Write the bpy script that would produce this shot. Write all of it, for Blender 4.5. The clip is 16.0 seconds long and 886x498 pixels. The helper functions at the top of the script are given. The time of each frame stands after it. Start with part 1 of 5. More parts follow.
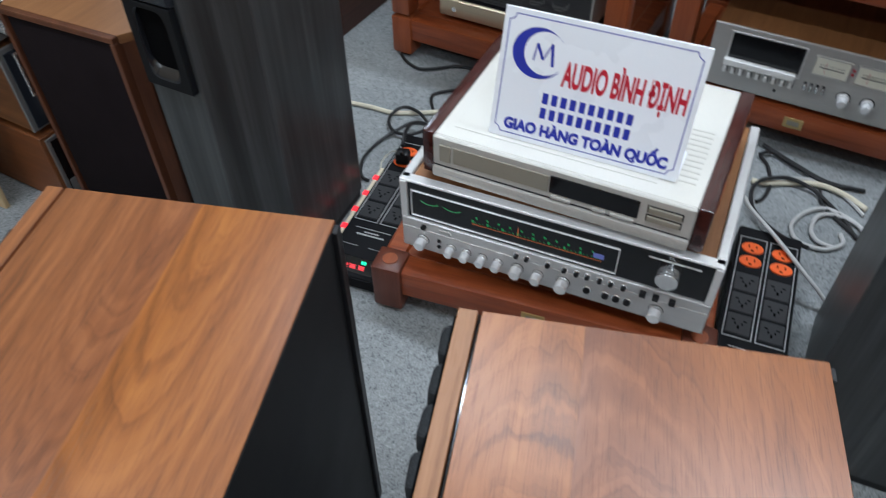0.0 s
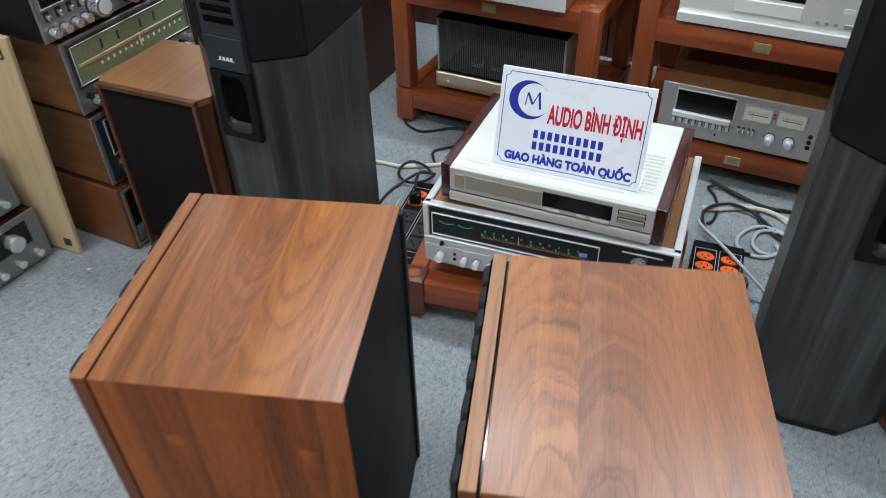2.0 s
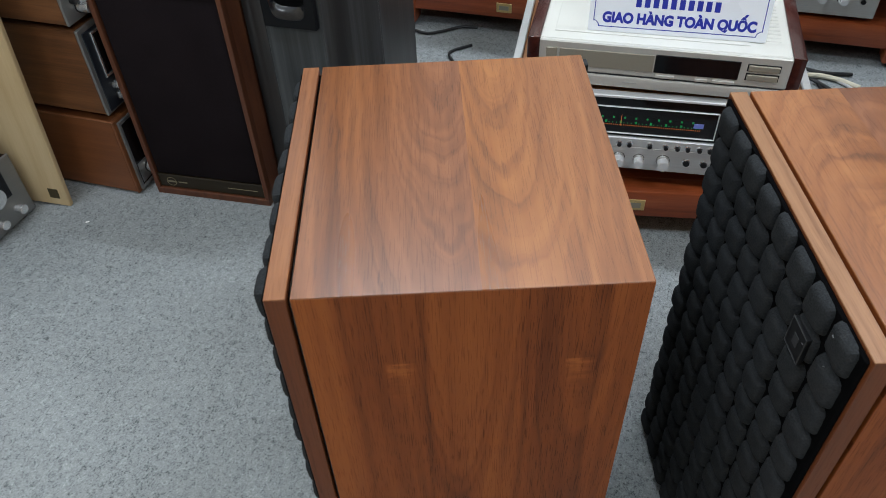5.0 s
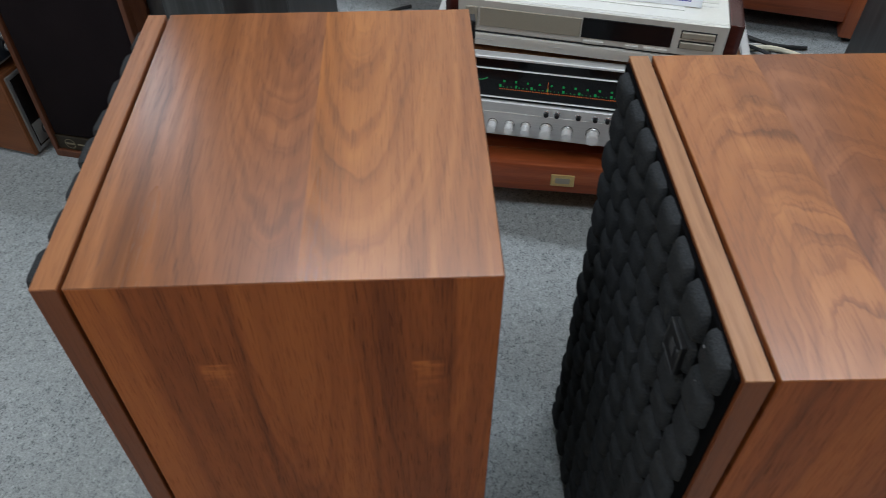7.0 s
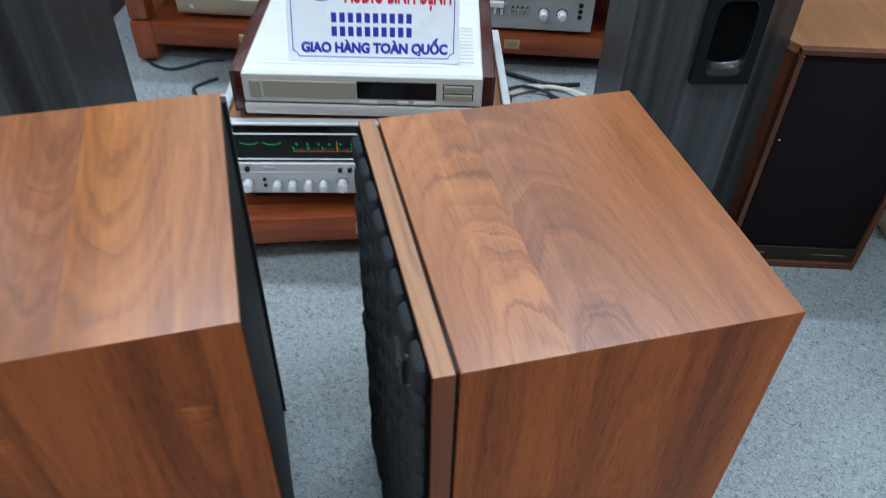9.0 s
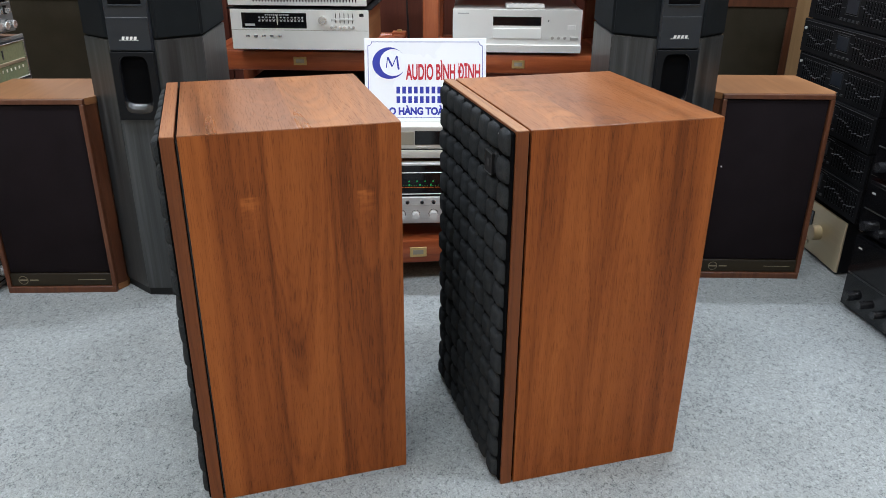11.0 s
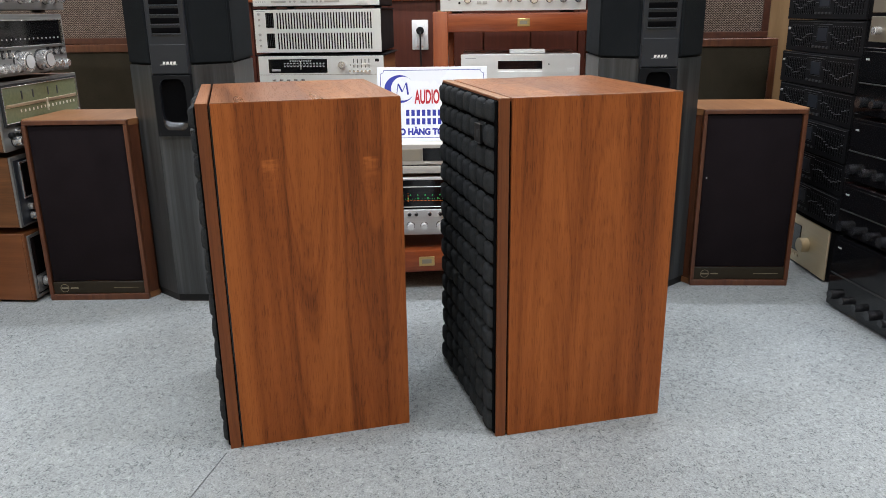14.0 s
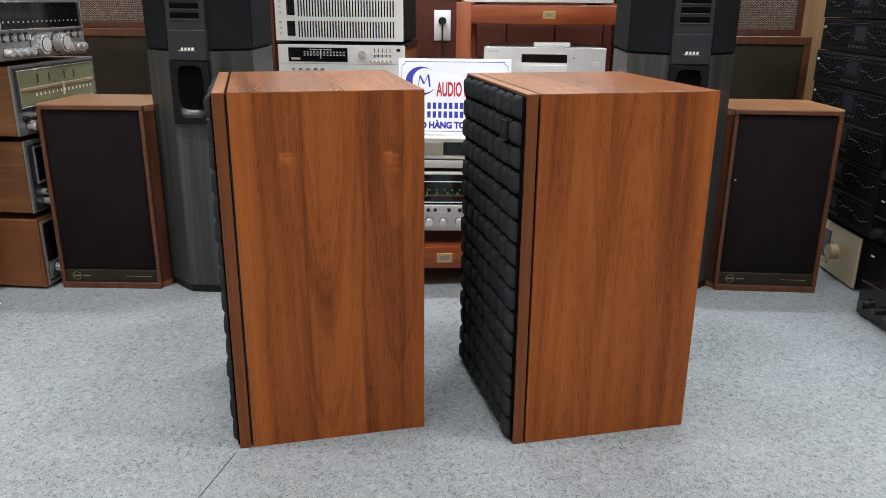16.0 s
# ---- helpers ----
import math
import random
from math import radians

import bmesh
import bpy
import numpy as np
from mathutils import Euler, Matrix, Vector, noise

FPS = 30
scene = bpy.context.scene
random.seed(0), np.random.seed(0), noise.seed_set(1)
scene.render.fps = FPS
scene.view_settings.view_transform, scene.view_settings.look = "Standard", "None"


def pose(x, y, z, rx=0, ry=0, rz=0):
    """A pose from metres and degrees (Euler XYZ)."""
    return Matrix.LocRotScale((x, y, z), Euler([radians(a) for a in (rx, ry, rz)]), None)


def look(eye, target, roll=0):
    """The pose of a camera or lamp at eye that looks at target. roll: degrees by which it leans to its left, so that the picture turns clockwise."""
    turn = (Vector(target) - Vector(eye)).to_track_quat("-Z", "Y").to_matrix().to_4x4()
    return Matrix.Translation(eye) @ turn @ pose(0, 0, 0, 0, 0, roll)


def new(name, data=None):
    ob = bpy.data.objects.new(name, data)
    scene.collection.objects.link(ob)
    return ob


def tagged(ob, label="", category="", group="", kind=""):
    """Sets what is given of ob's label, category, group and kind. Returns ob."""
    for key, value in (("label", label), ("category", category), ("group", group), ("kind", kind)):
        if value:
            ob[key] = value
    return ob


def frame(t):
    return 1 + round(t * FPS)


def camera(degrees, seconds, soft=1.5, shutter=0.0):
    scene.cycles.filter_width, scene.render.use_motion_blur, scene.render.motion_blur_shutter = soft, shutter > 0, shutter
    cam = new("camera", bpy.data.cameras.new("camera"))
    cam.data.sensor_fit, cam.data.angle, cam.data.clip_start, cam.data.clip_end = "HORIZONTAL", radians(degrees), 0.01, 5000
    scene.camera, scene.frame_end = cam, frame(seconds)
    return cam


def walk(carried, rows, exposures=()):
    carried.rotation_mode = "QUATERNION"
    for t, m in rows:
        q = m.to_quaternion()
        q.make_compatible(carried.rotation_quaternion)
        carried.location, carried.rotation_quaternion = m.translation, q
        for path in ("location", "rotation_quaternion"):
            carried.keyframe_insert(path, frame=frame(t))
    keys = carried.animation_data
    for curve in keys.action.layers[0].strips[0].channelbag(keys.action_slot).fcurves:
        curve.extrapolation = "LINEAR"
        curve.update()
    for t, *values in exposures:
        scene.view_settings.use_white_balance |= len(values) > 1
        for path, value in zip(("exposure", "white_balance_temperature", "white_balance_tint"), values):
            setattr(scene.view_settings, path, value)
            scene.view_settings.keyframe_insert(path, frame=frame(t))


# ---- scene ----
cam = camera(60.4, 16.0, soft=0.7, shutter=0.35)

PATH = [
    (0, (0.155, 0.201, 1.134), (-0.541, 1.396, -0.31), -1.2),
    (0.5, (0.122, 0.191, 1.175), (-0.652, 1.391, -0.226), 1.4),
    (1, (0.149, 0.18, 1.167), (-0.619, 1.414, -0.206), 1.2),
    (1.5, (0.229, 0.103, 1.214), (-0.514, 1.419, -0.096), -0.8),
    (2, (0.242, -0.131, 1.254), (-0.466, 1.231, -0.028), -1.6),
    (2.2, (0.225, -0.212, 1.272), (-0.435, 1.163, -0.022), -1.0),
    (2.5, (0.175, -0.32, 1.266), (-0.396, 1.082, -0.041), -0.2),
    (3, (0.082, -0.465, 1.263), (-0.323, 0.989, -0.049), 0.8),
    (3.5, (0.062, -0.492, 1.271), (-0.221, 0.99, -0.042), 2.3),
    (4, (0.041, -0.482, 1.254), (-0.234, 0.98, -0.083), 1.7),
    (4.5, (-0.095, -0.316, 1.147), (-0.482, 1.094, -0.218), -1.2),
    (4.7, (-0.134, -0.224, 1.084), (-0.586, 1.159, -0.288), -2.5),
    (7, (-0.048, -0.057, 0.984), (-0.433, 1.272, -0.46), 0.3),
    (7.5, (0.018, -0.062, 0.986), (-0.255, 1.291, -0.462), 1.7),
    (8, (0.062, -0.058, 0.984), (-0.1, 1.296, -0.478), 3.7),
    (8.5, (0.105, -0.047, 0.992), (0.029, 1.331, -0.456), 4.6),
    (9, (0.079, -0.112, 1.057), (0.001, 1.361, -0.293), 1.8),
    (9.5, (-0.021, -0.336, 1.125), (-0.075, 1.236, -0.111), 0.1),
    (11.8, (0.022, -0.88, 0.737), (-0.056, 1.013, 0.096), 0.6),
    (12, (0.032, -0.915, 0.732), (-0.067, 0.984, 0.112), 0.5),
    (12.5, (0.045, -0.962, 0.73), (-0.078, 0.949, 0.153), 0.0),
    (13, (0.052, -0.98, 0.725), (-0.07, 0.932, 0.151), -0.5),
    (13.5, (0.048, -0.97, 0.721), (-0.076, 0.941, 0.143), -0.6),
    (14, (0.048, -0.958, 0.725), (-0.083, 0.948, 0.132), -0.7),
    (14.5, (0.051, -0.946, 0.725), (-0.093, 0.957, 0.124), -0.6),
    (15, (0.049, -0.932, 0.724), (-0.102, 0.968, 0.117), -0.2),
    (15.5, (0.042, -0.917, 0.726), (-0.12, 0.981, 0.119), 0.2),
    (16, (0.033, -0.91, 0.725), (-0.134, 0.986, 0.11), 0.5),
]
EXPOSURES = [(0.0, -0.16, 5700, 7), (2.0, 0.0, 5700, 5), (3.5, -0.02, 5800, 5), (7.0, -0.38, 5850, 6), (8.5, -0.06, 5250, 2), (9.5, 0.17, 5300, 2), (11.8, 0.43, 6100, 10), (16.0, 0.43, 6100, 10)]
walk(cam, [(t, look(eye, target, roll)) for t, eye, target, roll in PATH], EXPOSURES)

# ---- light ----
world = bpy.data.worlds.new("room_air")
scene.world = world
world.use_nodes = True
world.node_tree.nodes["Background"].inputs[0].default_value = (0.9, 0.95, 1.0, 1)
world.node_tree.nodes["Background"].inputs[1].default_value = 0.05
TUBES = [(-0.75, 1.75, 2.78), (0.75, 1.75, 2.78), (-1.3, 0.1, 2.78), (1.0, 0.1, 2.78), (-1.3, -1.6, 2.78), (1.0, -1.6, 2.78)]
TUBE_POWER = 26.5


# ---- materials ----
class Net:
    """Small wrapper for building node materials."""

    def __init__(self, name):
        self.mat = bpy.data.materials.new(name)
        self.mat.use_nodes = True
        self.n, self.l = self.mat.node_tree.nodes, self.mat.node_tree.links
        self.bsdf = self.n["Principled BSDF"]
        self.obj = self.n.new("ShaderNodeTexCoord").outputs["Object"]

    def put(self, sock, v):
        if isinstance(v, bpy.types.NodeSocket):
            self.l.new(v, sock)
        elif v is not None:
            sock.default_value = v

    def math(self, op, a, b=None, c=None):
        n = self.n.new("ShaderNodeMath")
        n.operation = op
        for i, v in enumerate((a, b, c)):
            self.put(n.inputs[i], v)
        return n.outputs[0]

    def xyz(self):
        n = self.n.new("ShaderNodeSeparateXYZ")
        self.put(n.inputs[0], self.obj)
        return n.outputs

    def vec(self, x, y, z):
        n = self.n.new("ShaderNodeCombineXYZ")
        for i, v in enumerate((x, y, z)):
            self.put(n.inputs[i], v)
        return n.outputs[0]

    def scaled(self, s, off=(0, 0, 0)):
        n = self.n.new("ShaderNodeMapping")
        self.put(n.inputs["Vector"], self.obj)
        n.inputs["Scale"].default_value = s
        n.inputs["Location"].default_value = off
        return n.outputs[0]

    def noise(self, vec, scale=1.0, detail=3.0, rough=0.55, dist=0.0):
        n = self.n.new("ShaderNodeTexNoise")
        self.put(n.inputs["Vector"], vec)
        n.inputs["Scale"].default_value, n.inputs["Detail"].default_value = scale, detail
        n.inputs["Roughness"].default_value, n.inputs["Distortion"].default_value = rough, dist
        return n.outputs[0]

    def ramp(self, fac, stops):
        n = self.n.new("ShaderNodeValToRGB")
        self.put(n.inputs[0], fac)
        e = n.color_ramp.elements
        e[0].position, e[1].position = stops[0][0], stops[-1][0]
        e[0].color, e[1].color = (*stops[0][1], 1), (*stops[-1][1], 1)
        for p, c in stops[1:-1]:
            e.new(p).color = (*c, 1)
        return n.outputs[0]

    def mix(self, fac, a, b, mode="MIX"):
        n = self.n.new("ShaderNodeMix")
        n.data_type, n.blend_type = "RGBA", mode
        self.put(n.inputs[0], fac)
        for i, v in ((6, a), (7, b)):
            self.put(n.inputs[i], (*v, 1) if isinstance(v, tuple) and len(v) == 3 else v)
        return n.outputs[2]

    def bump(self, h, strength=0.2, dist=0.001):
        n = self.n.new("ShaderNodeBump")
        n.inputs["Strength"].default_value, n.inputs["Distance"].default_value = strength, dist
        self.put(n.inputs["Height"], h)
        self.put(self.bsdf.inputs["Normal"], n.outputs[0])

    def done(self, color=None, rough=None, metal=None, coat=None, spec=None):
        for k, v in (("Base Color", color), ("Roughness", rough), ("Metallic", metal), ("Coat Weight", coat), ("Specular IOR Level", spec)):
            if v is not None:
                self.put(self.bsdf.inputs[k], (*v, 1) if isinstance(v, tuple) and len(v) == 3 else v)
        return self.mat


def plain(name, col, rough=0.5, metal=0.0, var=0.12, scale=30.0, bump=0.0, coat=0.0, spec=None):
    """A surface of one colour with fine grain, broad blotches and uneven gloss."""
    k = Net(name)
    fine, broad = k.noise(k.obj, scale * 12, 2), k.noise(k.obj, scale * 0.25, 3)
    f = k.math("ADD", k.math("MULTIPLY", fine, 0.5), k.math("MULTIPLY", broad, 0.5))
    lo, hi = tuple(c * (1 - var) for c in col), tuple(min(1, c * (1 + var)) for c in col)
    c = k.ramp(f, [(0.3, lo), (0.7, hi)])
    r = k.math("MULTIPLY_ADD", broad, 0.2, rough - 0.1)
    if bump:
        k.bump(fine, bump, 0.0008)
    return k.done(c, r, metal, coat, spec)


def glow(name, col, strength):
    k = Net(name)
    k.bsdf.inputs["Emission Color"].default_value = (*col, 1)
    k.bsdf.inputs["Emission Strength"].default_value = strength
    return k.done(tuple(c * 0.4 for c in col), 0.4)


def brushed(name, col, rough=0.32, axis=0, metal=0.75):
    """Brushed aluminium: fine lines along one axis."""
    k = Net(name)
    s = [900.0, 900.0, 900.0]
    s[axis] = 6.0
    line = k.noise(k.scaled(tuple(s)), 1.0, 2)
    broad = k.noise(k.obj, 9.0, 3)
    c = k.ramp(k.math("ADD", k.math("MULTIPLY", line, 0.7), k.math("MULTIPLY", broad, 0.3)), [(0.3, tuple(v * 0.86 for v in col)), (0.7, col)])
    k.bump(line, 0.08, 0.0003)
    return k.done(c, k.math("MULTIPLY_ADD", broad, 0.16, rough - 0.08), metal)


def walnut(name, u="y", v="x", seam=0.0, centre=0.035, apex=0.5, squash=0.22, freq=110.0, figure=1.0, wave=9.0, lift=0.0, pore_dark=0.07, tones=((0.095, 0.0345, 0.0118), (0.202, 0.0795, 0.0282), (0.305, 0.135, 0.051)), rough=0.42, bands=0.0, seed=0.0, spec=0.32, leaf=0.035, flecks=(), streaks=1.0, slip=None, tints=None, reach=0.0):
    """Book-matched veneer: growth rings cut at a flat angle, pores and streaks along the grain."""
    k = Net(name)
    ax = dict(zip("xyz", k.xyz()))
    U, V = ax[u], ax[v]
    d = k.math("SUBTRACT", V, seam)
    side = k.math("SIGN", d)
    w = k.math("SUBTRACT", k.math("ABSOLUTE", d), k.math("MULTIPLY_ADD", side, 0.006, centre))
    wob = k.noise(k.vec(k.math("MULTIPLY", U, 6.0), k.math("MULTIPLY_ADD", V, 13.0, seed), k.math("MULTIPLY", side, 0.6)), 1.0, 2.0, 0.5)
    wob2 = k.noise(k.vec(k.math("MULTIPLY", U, 26.0), k.math("MULTIPLY_ADD", V, 75.0, seed), side), 1.0, 2.0)
    du = k.math("MULTIPLY", k.math("SUBTRACT", U, apex), squash)
    r = k.math("SQRT", k.math("ADD", k.math("MULTIPLY", w, w), k.math("MULTIPLY", du, du)))
    rr = k.math("ADD", r, k.math("MULTIPLY_ADD", wob, 0.0014 * wave, k.math("MULTIPLY", wob2, 0.00034 * wave)))
    bandn = k.noise(k.vec(k.math("MULTIPLY", rr, freq), k.math("MULTIPLY", side, 0.35), k.math("MULTIPLY_ADD", U, 1.2, seed)), 1.0, 1.5, 0.5)
    line = k.noise(k.vec(k.math("MULTIPLY", rr, freq * 2.9), k.math("MULTIPLY", side, 0.5), k.math("MULTIPLY_ADD", U, 2.0, seed)), 1.0, 1.0, 0.5)
    ring = k.math("MAXIMUM", k.math("MULTIPLY_ADD", line, 3.0, -1.55), 0.0)
    near = k.math("SUBTRACT", 1.0, k.math("MINIMUM", k.math("MULTIPLY", k.math("ABSOLUTE", w), 8.0), 0.75))
    streak = k.noise(k.vec(k.math("MULTIPLY", U, 2.6), k.math("MULTIPLY_ADD", V, 150.0, seed), 0.0), 1.0, 3.0, 0.6)
    soft = k.noise(k.vec(k.math("MULTIPLY", U, 1.5), k.math("MULTIPLY_ADD", V, 48.0, seed + 2.0), 0.0), 1.0, 2.0, 0.5)
    broad = k.noise(k.vec(k.math("MULTIPLY", U, 1.6), k.math("MULTIPLY_ADD", V, 15.0, seed + 5.0), side), 1.0, 2.0)
    pore = k.noise(k.vec(k.math("MULTIPLY", U, 30.0), k.math("MULTIPLY", V, 1000.0), ax["z"] if "z" not in (u, v) else 0.0), 1.0, 1.0)
    pores = k.math("LESS_THAN", pore, 0.395)
    centred = lambda n, q: k.math("MULTIPLY_ADD", n, q, -0.5 * q)
    swirl = centred(bandn, 0.66 * figure)
    if reach:
        fade = k.math("MAXIMUM", k.math("SUBTRACT", 1.0, k.math("DIVIDE", k.math("ABSOLUTE", d), reach)), 0.22)
        swirl = k.math("MULTIPLY", swirl, fade)
    f = k.math("ADD", swirl, centred(streak, 0.24 * streaks))
    f = k.math("ADD", f, k.math("ADD", centred(soft, 0.34 * streaks), centred(broad, 0.50)))
    f = k.math("SUBTRACT", f, k.math("MULTIPLY", k.math("MULTIPLY", ring, near), 0.11 + 0.19 * figure))
    f = k.math("ADD", f, k.math("MULTIPLY_ADD", side, leaf, 0.5 + lift))
    if bands:
        cell = k.n.new("ShaderNodeTexWhiteNoise")
        cell.noise_dimensions = "1D"
        k.put(cell.inputs["W"], k.math("FLOOR", k.math("MULTIPLY_ADD", V, 15.0, k.math("MULTIPLY_ADD", broad, 0.5, seed))))
        f = k.math("ADD", f, k.math("MULTIPLY", k.math("SUBTRACT", cell.outputs[0], 0.5), bands))
    if slip:
        v0, period, strength = slip
        p = k.math("FRACT", k.math("DIVIDE", k.math("ADD", k.math("SUBTRACT", V, v0), k.math("MULTIPLY_ADD", wob, 0.016, -0.008)), period))
        grey = lambda q: (q, q, q)
        strip = k.ramp(p, [(0.0, grey(0.12)), (0.035, grey(0.34)), (0.16, grey(0.30)), (0.30, grey(0.44)), (0.395, grey(0.36)), (0.42, grey(0.14)), (0.455, grey(0.58)), (0.62, grey(0.66)), (0.80, grey(0.72)), (0.955, grey(0.60)), (0.985, grey(0.30)), (1.0, grey(0.12))])
        f = k.math("ADD", f, k.math("MULTIPLY_ADD", strip, strength, -0.5 * strength))
    for fu, fv in flecks:
        drop = k.math("SUBTRACT", fu + 0.018, U)
        edge = k.math("MINIMUM", k.math("MAXIMUM", k.math("MULTIPLY", drop, 500.0), 0.0), 1.0)
        fall = k.math("POWER", 0.42, k.math("MAXIMUM", k.math("DIVIDE", drop, 0.022), 0.0))
        left = k.math("MINIMUM", k.math("MAXIMUM", k.math("MULTIPLY_ADD", V, 300.0, -300.0 * (fv - 0.014)), 0.0), 1.0)
        right = k.math("MINIMUM", k.math("MAXIMUM", k.math("MULTIPLY_ADD", V, -130.0, 130.0 * (fv + 0.016)), 0.0), 1.0)
        bell = k.math("MULTIPLY", k.math("MULTIPLY", edge, fall), k.math("MULTIPLY", left, right))
        curl = k.noise(k.vec(k.math("MULTIPLY", U, 190.0), k.math("MULTIPLY", V, 40.0), seed), 1.0, 2.0)
        f = k.math("ADD", f, k.math("MULTIPLY", bell, k.math("MULTIPLY_ADD", curl, 1.0, -0.24)))
    f = k.math("SUBTRACT", f, k.math("MULTIPLY", pores, pore_dark))
    a, b, c = tones
    col = k.ramp(f, [(0.22, a), (0.50, b), (0.76, c)])
    if tints:
        low, high, span, rest = tints
        near_seam = k.math("MAXIMUM", k.math("SUBTRACT", 1.0, k.math("DIVIDE", k.math("ABSOLUTE", k.math("ADD", d, k.math("MULTIPLY_ADD", wob, 0.03, -0.015))), span)), 0.0)
        leaf_col = k.mix(k.math("GREATER_THAN", d, 0.0), low, high)
        col = k.mix(1.0, col, k.mix(near_seam, rest, leaf_col), "MULTIPLY")
    k.bump(k.math("MULTIPLY_ADD", pores, -0.6, streak), 0.08, 0.0004)
    return k.done(col, k.math("MULTIPLY_ADD", broad, 0.14, k.math("MULTIPLY_ADD", pores, 0.10, rough - 0.07)), None, None, spec)


def timber(name, tones, rough=0.4, u="x", v="z", seed=0.0, scale=1.0):
    """Solid straight-grained wood."""
    k = Net(name)
    ax = dict(zip("xyz", k.xyz()))
    rest = [a for a in "xyz" if a not in (u, v)][0]
    vec = k.vec(k.math("MULTIPLY", ax[u], 3.0 * scale), k.math("MULTIPLY_ADD", ax[v], 55.0 * scale, seed), k.math("MULTIPLY", ax[rest], 55.0 * scale))
    g = k.noise(vec, 1.0, 4.0, 0.6, 0.6)
    fine = k.noise(k.vec(k.math("MULTIPLY", ax[u], 30.0), k.math("MULTIPLY", ax[v], 600.0), k.math("MULTIPLY", ax[rest], 600.0)), 1.0, 2.0)
    broad = k.noise(k.obj, 5.0, 2.0)
    f = k.math("ADD", k.math("MULTIPLY", g, 0.6), k.math("ADD", k.math("MULTIPLY", fine, 0.2), k.math("MULTIPLY", broad, 0.25)))
    col = k.ramp(f, [(0.32, tones[0]), (0.55, tones[1]), (0.75, tones[2])])
    k.bump(g, 0.08, 0.0006)
    return k.done(col, k.math("MULTIPLY_ADD", broad, 0.2, rough - 0.1))


def carpet_material():
    k = Net("carpet")
    fib = k.noise(k.scaled((330.0, 300.0, 300.0)), 1.0, 3.0, 0.7)
    tuft = k.noise(k.scaled((120.0, 95.0, 140.0), (0.3, 0.1, 0.0)), 1.0, 3.0, 0.65, 1.2)
    blot = k.noise(k.obj, 5.0, 4.0, 0.6)
    f = k.math("ADD", k.math("MULTIPLY", fib, 0.42), k.math("ADD", k.math("MULTIPLY", tuft, 0.44), k.math("MULTIPLY", blot, 0.11)))
    col = k.ramp(f, [(0.36, (0.090, 0.096, 0.098)), (0.455, (0.244, 0.258, 0.261)), (0.53, (0.298, 0.313, 0.316)), (0.64, (0.42, 0.437, 0.439))])
    k.bump(k.math("ADD", fib, tuft), 0.6, 0.003)
    return k.done(col, 0.95, None, None, 0.15)


def woven_material():
    """Basket-weave grille cloth: pale threads over dark brown."""
    k = Net("woven_cloth")
    x, y, z = k.xyz()
    zig = k.math("PINGPONG", k.math("MULTIPLY", x, 1.0), 0.0044)
    a = k.math("SINE", k.math("MULTIPLY", k.math("ADD", z, k.math("MULTIPLY", zig, 1.2)), 820.0))
    b = k.math("SINE", k.math("MULTIPLY", x, 820.0))
    m = k.math("GREATER_THAN", k.math("MULTIPLY_ADD", b, 0.35, a), 0.15)
    n = k.noise(k.obj, 90.0, 2.0)
    pale = k.ramp(n, [(0.3, (0.155, 0.115, 0.090)), (0.7, (0.31, 0.245, 0.205))])
    col = k.mix(m, (0.022, 0.011, 0.008), pale)
    k.bump(m, 0.5, 0.001)
    return k.done(col, 0.8)


def ash_material():
    """Dark grey wood-pattern foil of the tower speakers."""
    k = Net("grey_ash_foil")
    x, y, z = k.xyz()
    g = k.noise(k.vec(k.math("MULTIPLY", x, 62.0), k.math("MULTIPLY", y, 62.0), k.math("MULTIPLY", z, 1.6)), 1.0, 3.0, 0.55, 0.15)
    fine = k.noise(k.vec(k.math("MULTIPLY", x, 500.0), k.math("MULTIPLY", y, 500.0), k.math("MULTIPLY", z, 16.0)), 1.0, 2.0)
    f = k.math("ADD", k.math("MULTIPLY", g, 0.85), k.math("MULTIPLY", fine, 0.18))
    col = k.ramp(f, [(0.34, (0.017, 0.0184, 0.0195)), (0.52, (0.0325, 0.035, 0.0368)), (0.72, (0.062, 0.0665, 0.070))])
    k.bump(g, 0.06, 0.0005)
    return k.done(col, 0.38)


def cloth_material(name, lo, hi, scale=900.0):
    k = Net(name)
    a = k.noise(k.obj, scale, 2.0, 0.7)
    b = k.noise(k.obj, 12.0, 3.0)
    col = k.ramp(k.math("ADD", k.math("MULTIPLY", a, 0.7), k.math("MULTIPLY", b, 0.3)), [(0.35, lo), (0.65, hi)])
    k.bump(a, 0.35, 0.0008)
    return k.done(col, 0.92, None, None, 0.08)


TOP = ((0.090, 0.0300, 0.0092), (0.196, 0.0715, 0.0230), (0.300, 0.124, 0.043))
WALNUT_A = walnut("walnut_top_a", "y", "x", 0.018, 0.030, 0.30, 0.15, 140.0, 0.70, 13.0, seed=2.0, lift=0.03, tones=TOP, streaks=1.0, pore_dark=0.12, rough=0.30, leaf=0.03, spec=0.45, tints=((0.92, 0.87, 0.92), (1.24, 1.15, 0.70), 0.14, (1.02, 1.0, 0.98)))
WALNUT_B = walnut("walnut_top_b", "y", "x", -0.045, 0.026, -0.34, 0.24, 150.0, 1.0, 22.0, seed=7.0, tones=TOP, streaks=0.7, pore_dark=0.12, rough=0.30, spec=0.45, lift=0.05, leaf=-0.02, reach=0.15, tints=((1.10, 1.06, 0.95), (0.74, 0.70, 0.86), 0.13, (1.05, 0.97, 0.80)))
SIDE = ((0.086, 0.0205, 0.0040), (0.222, 0.0590, 0.0118), (0.350, 0.106, 0.0225))
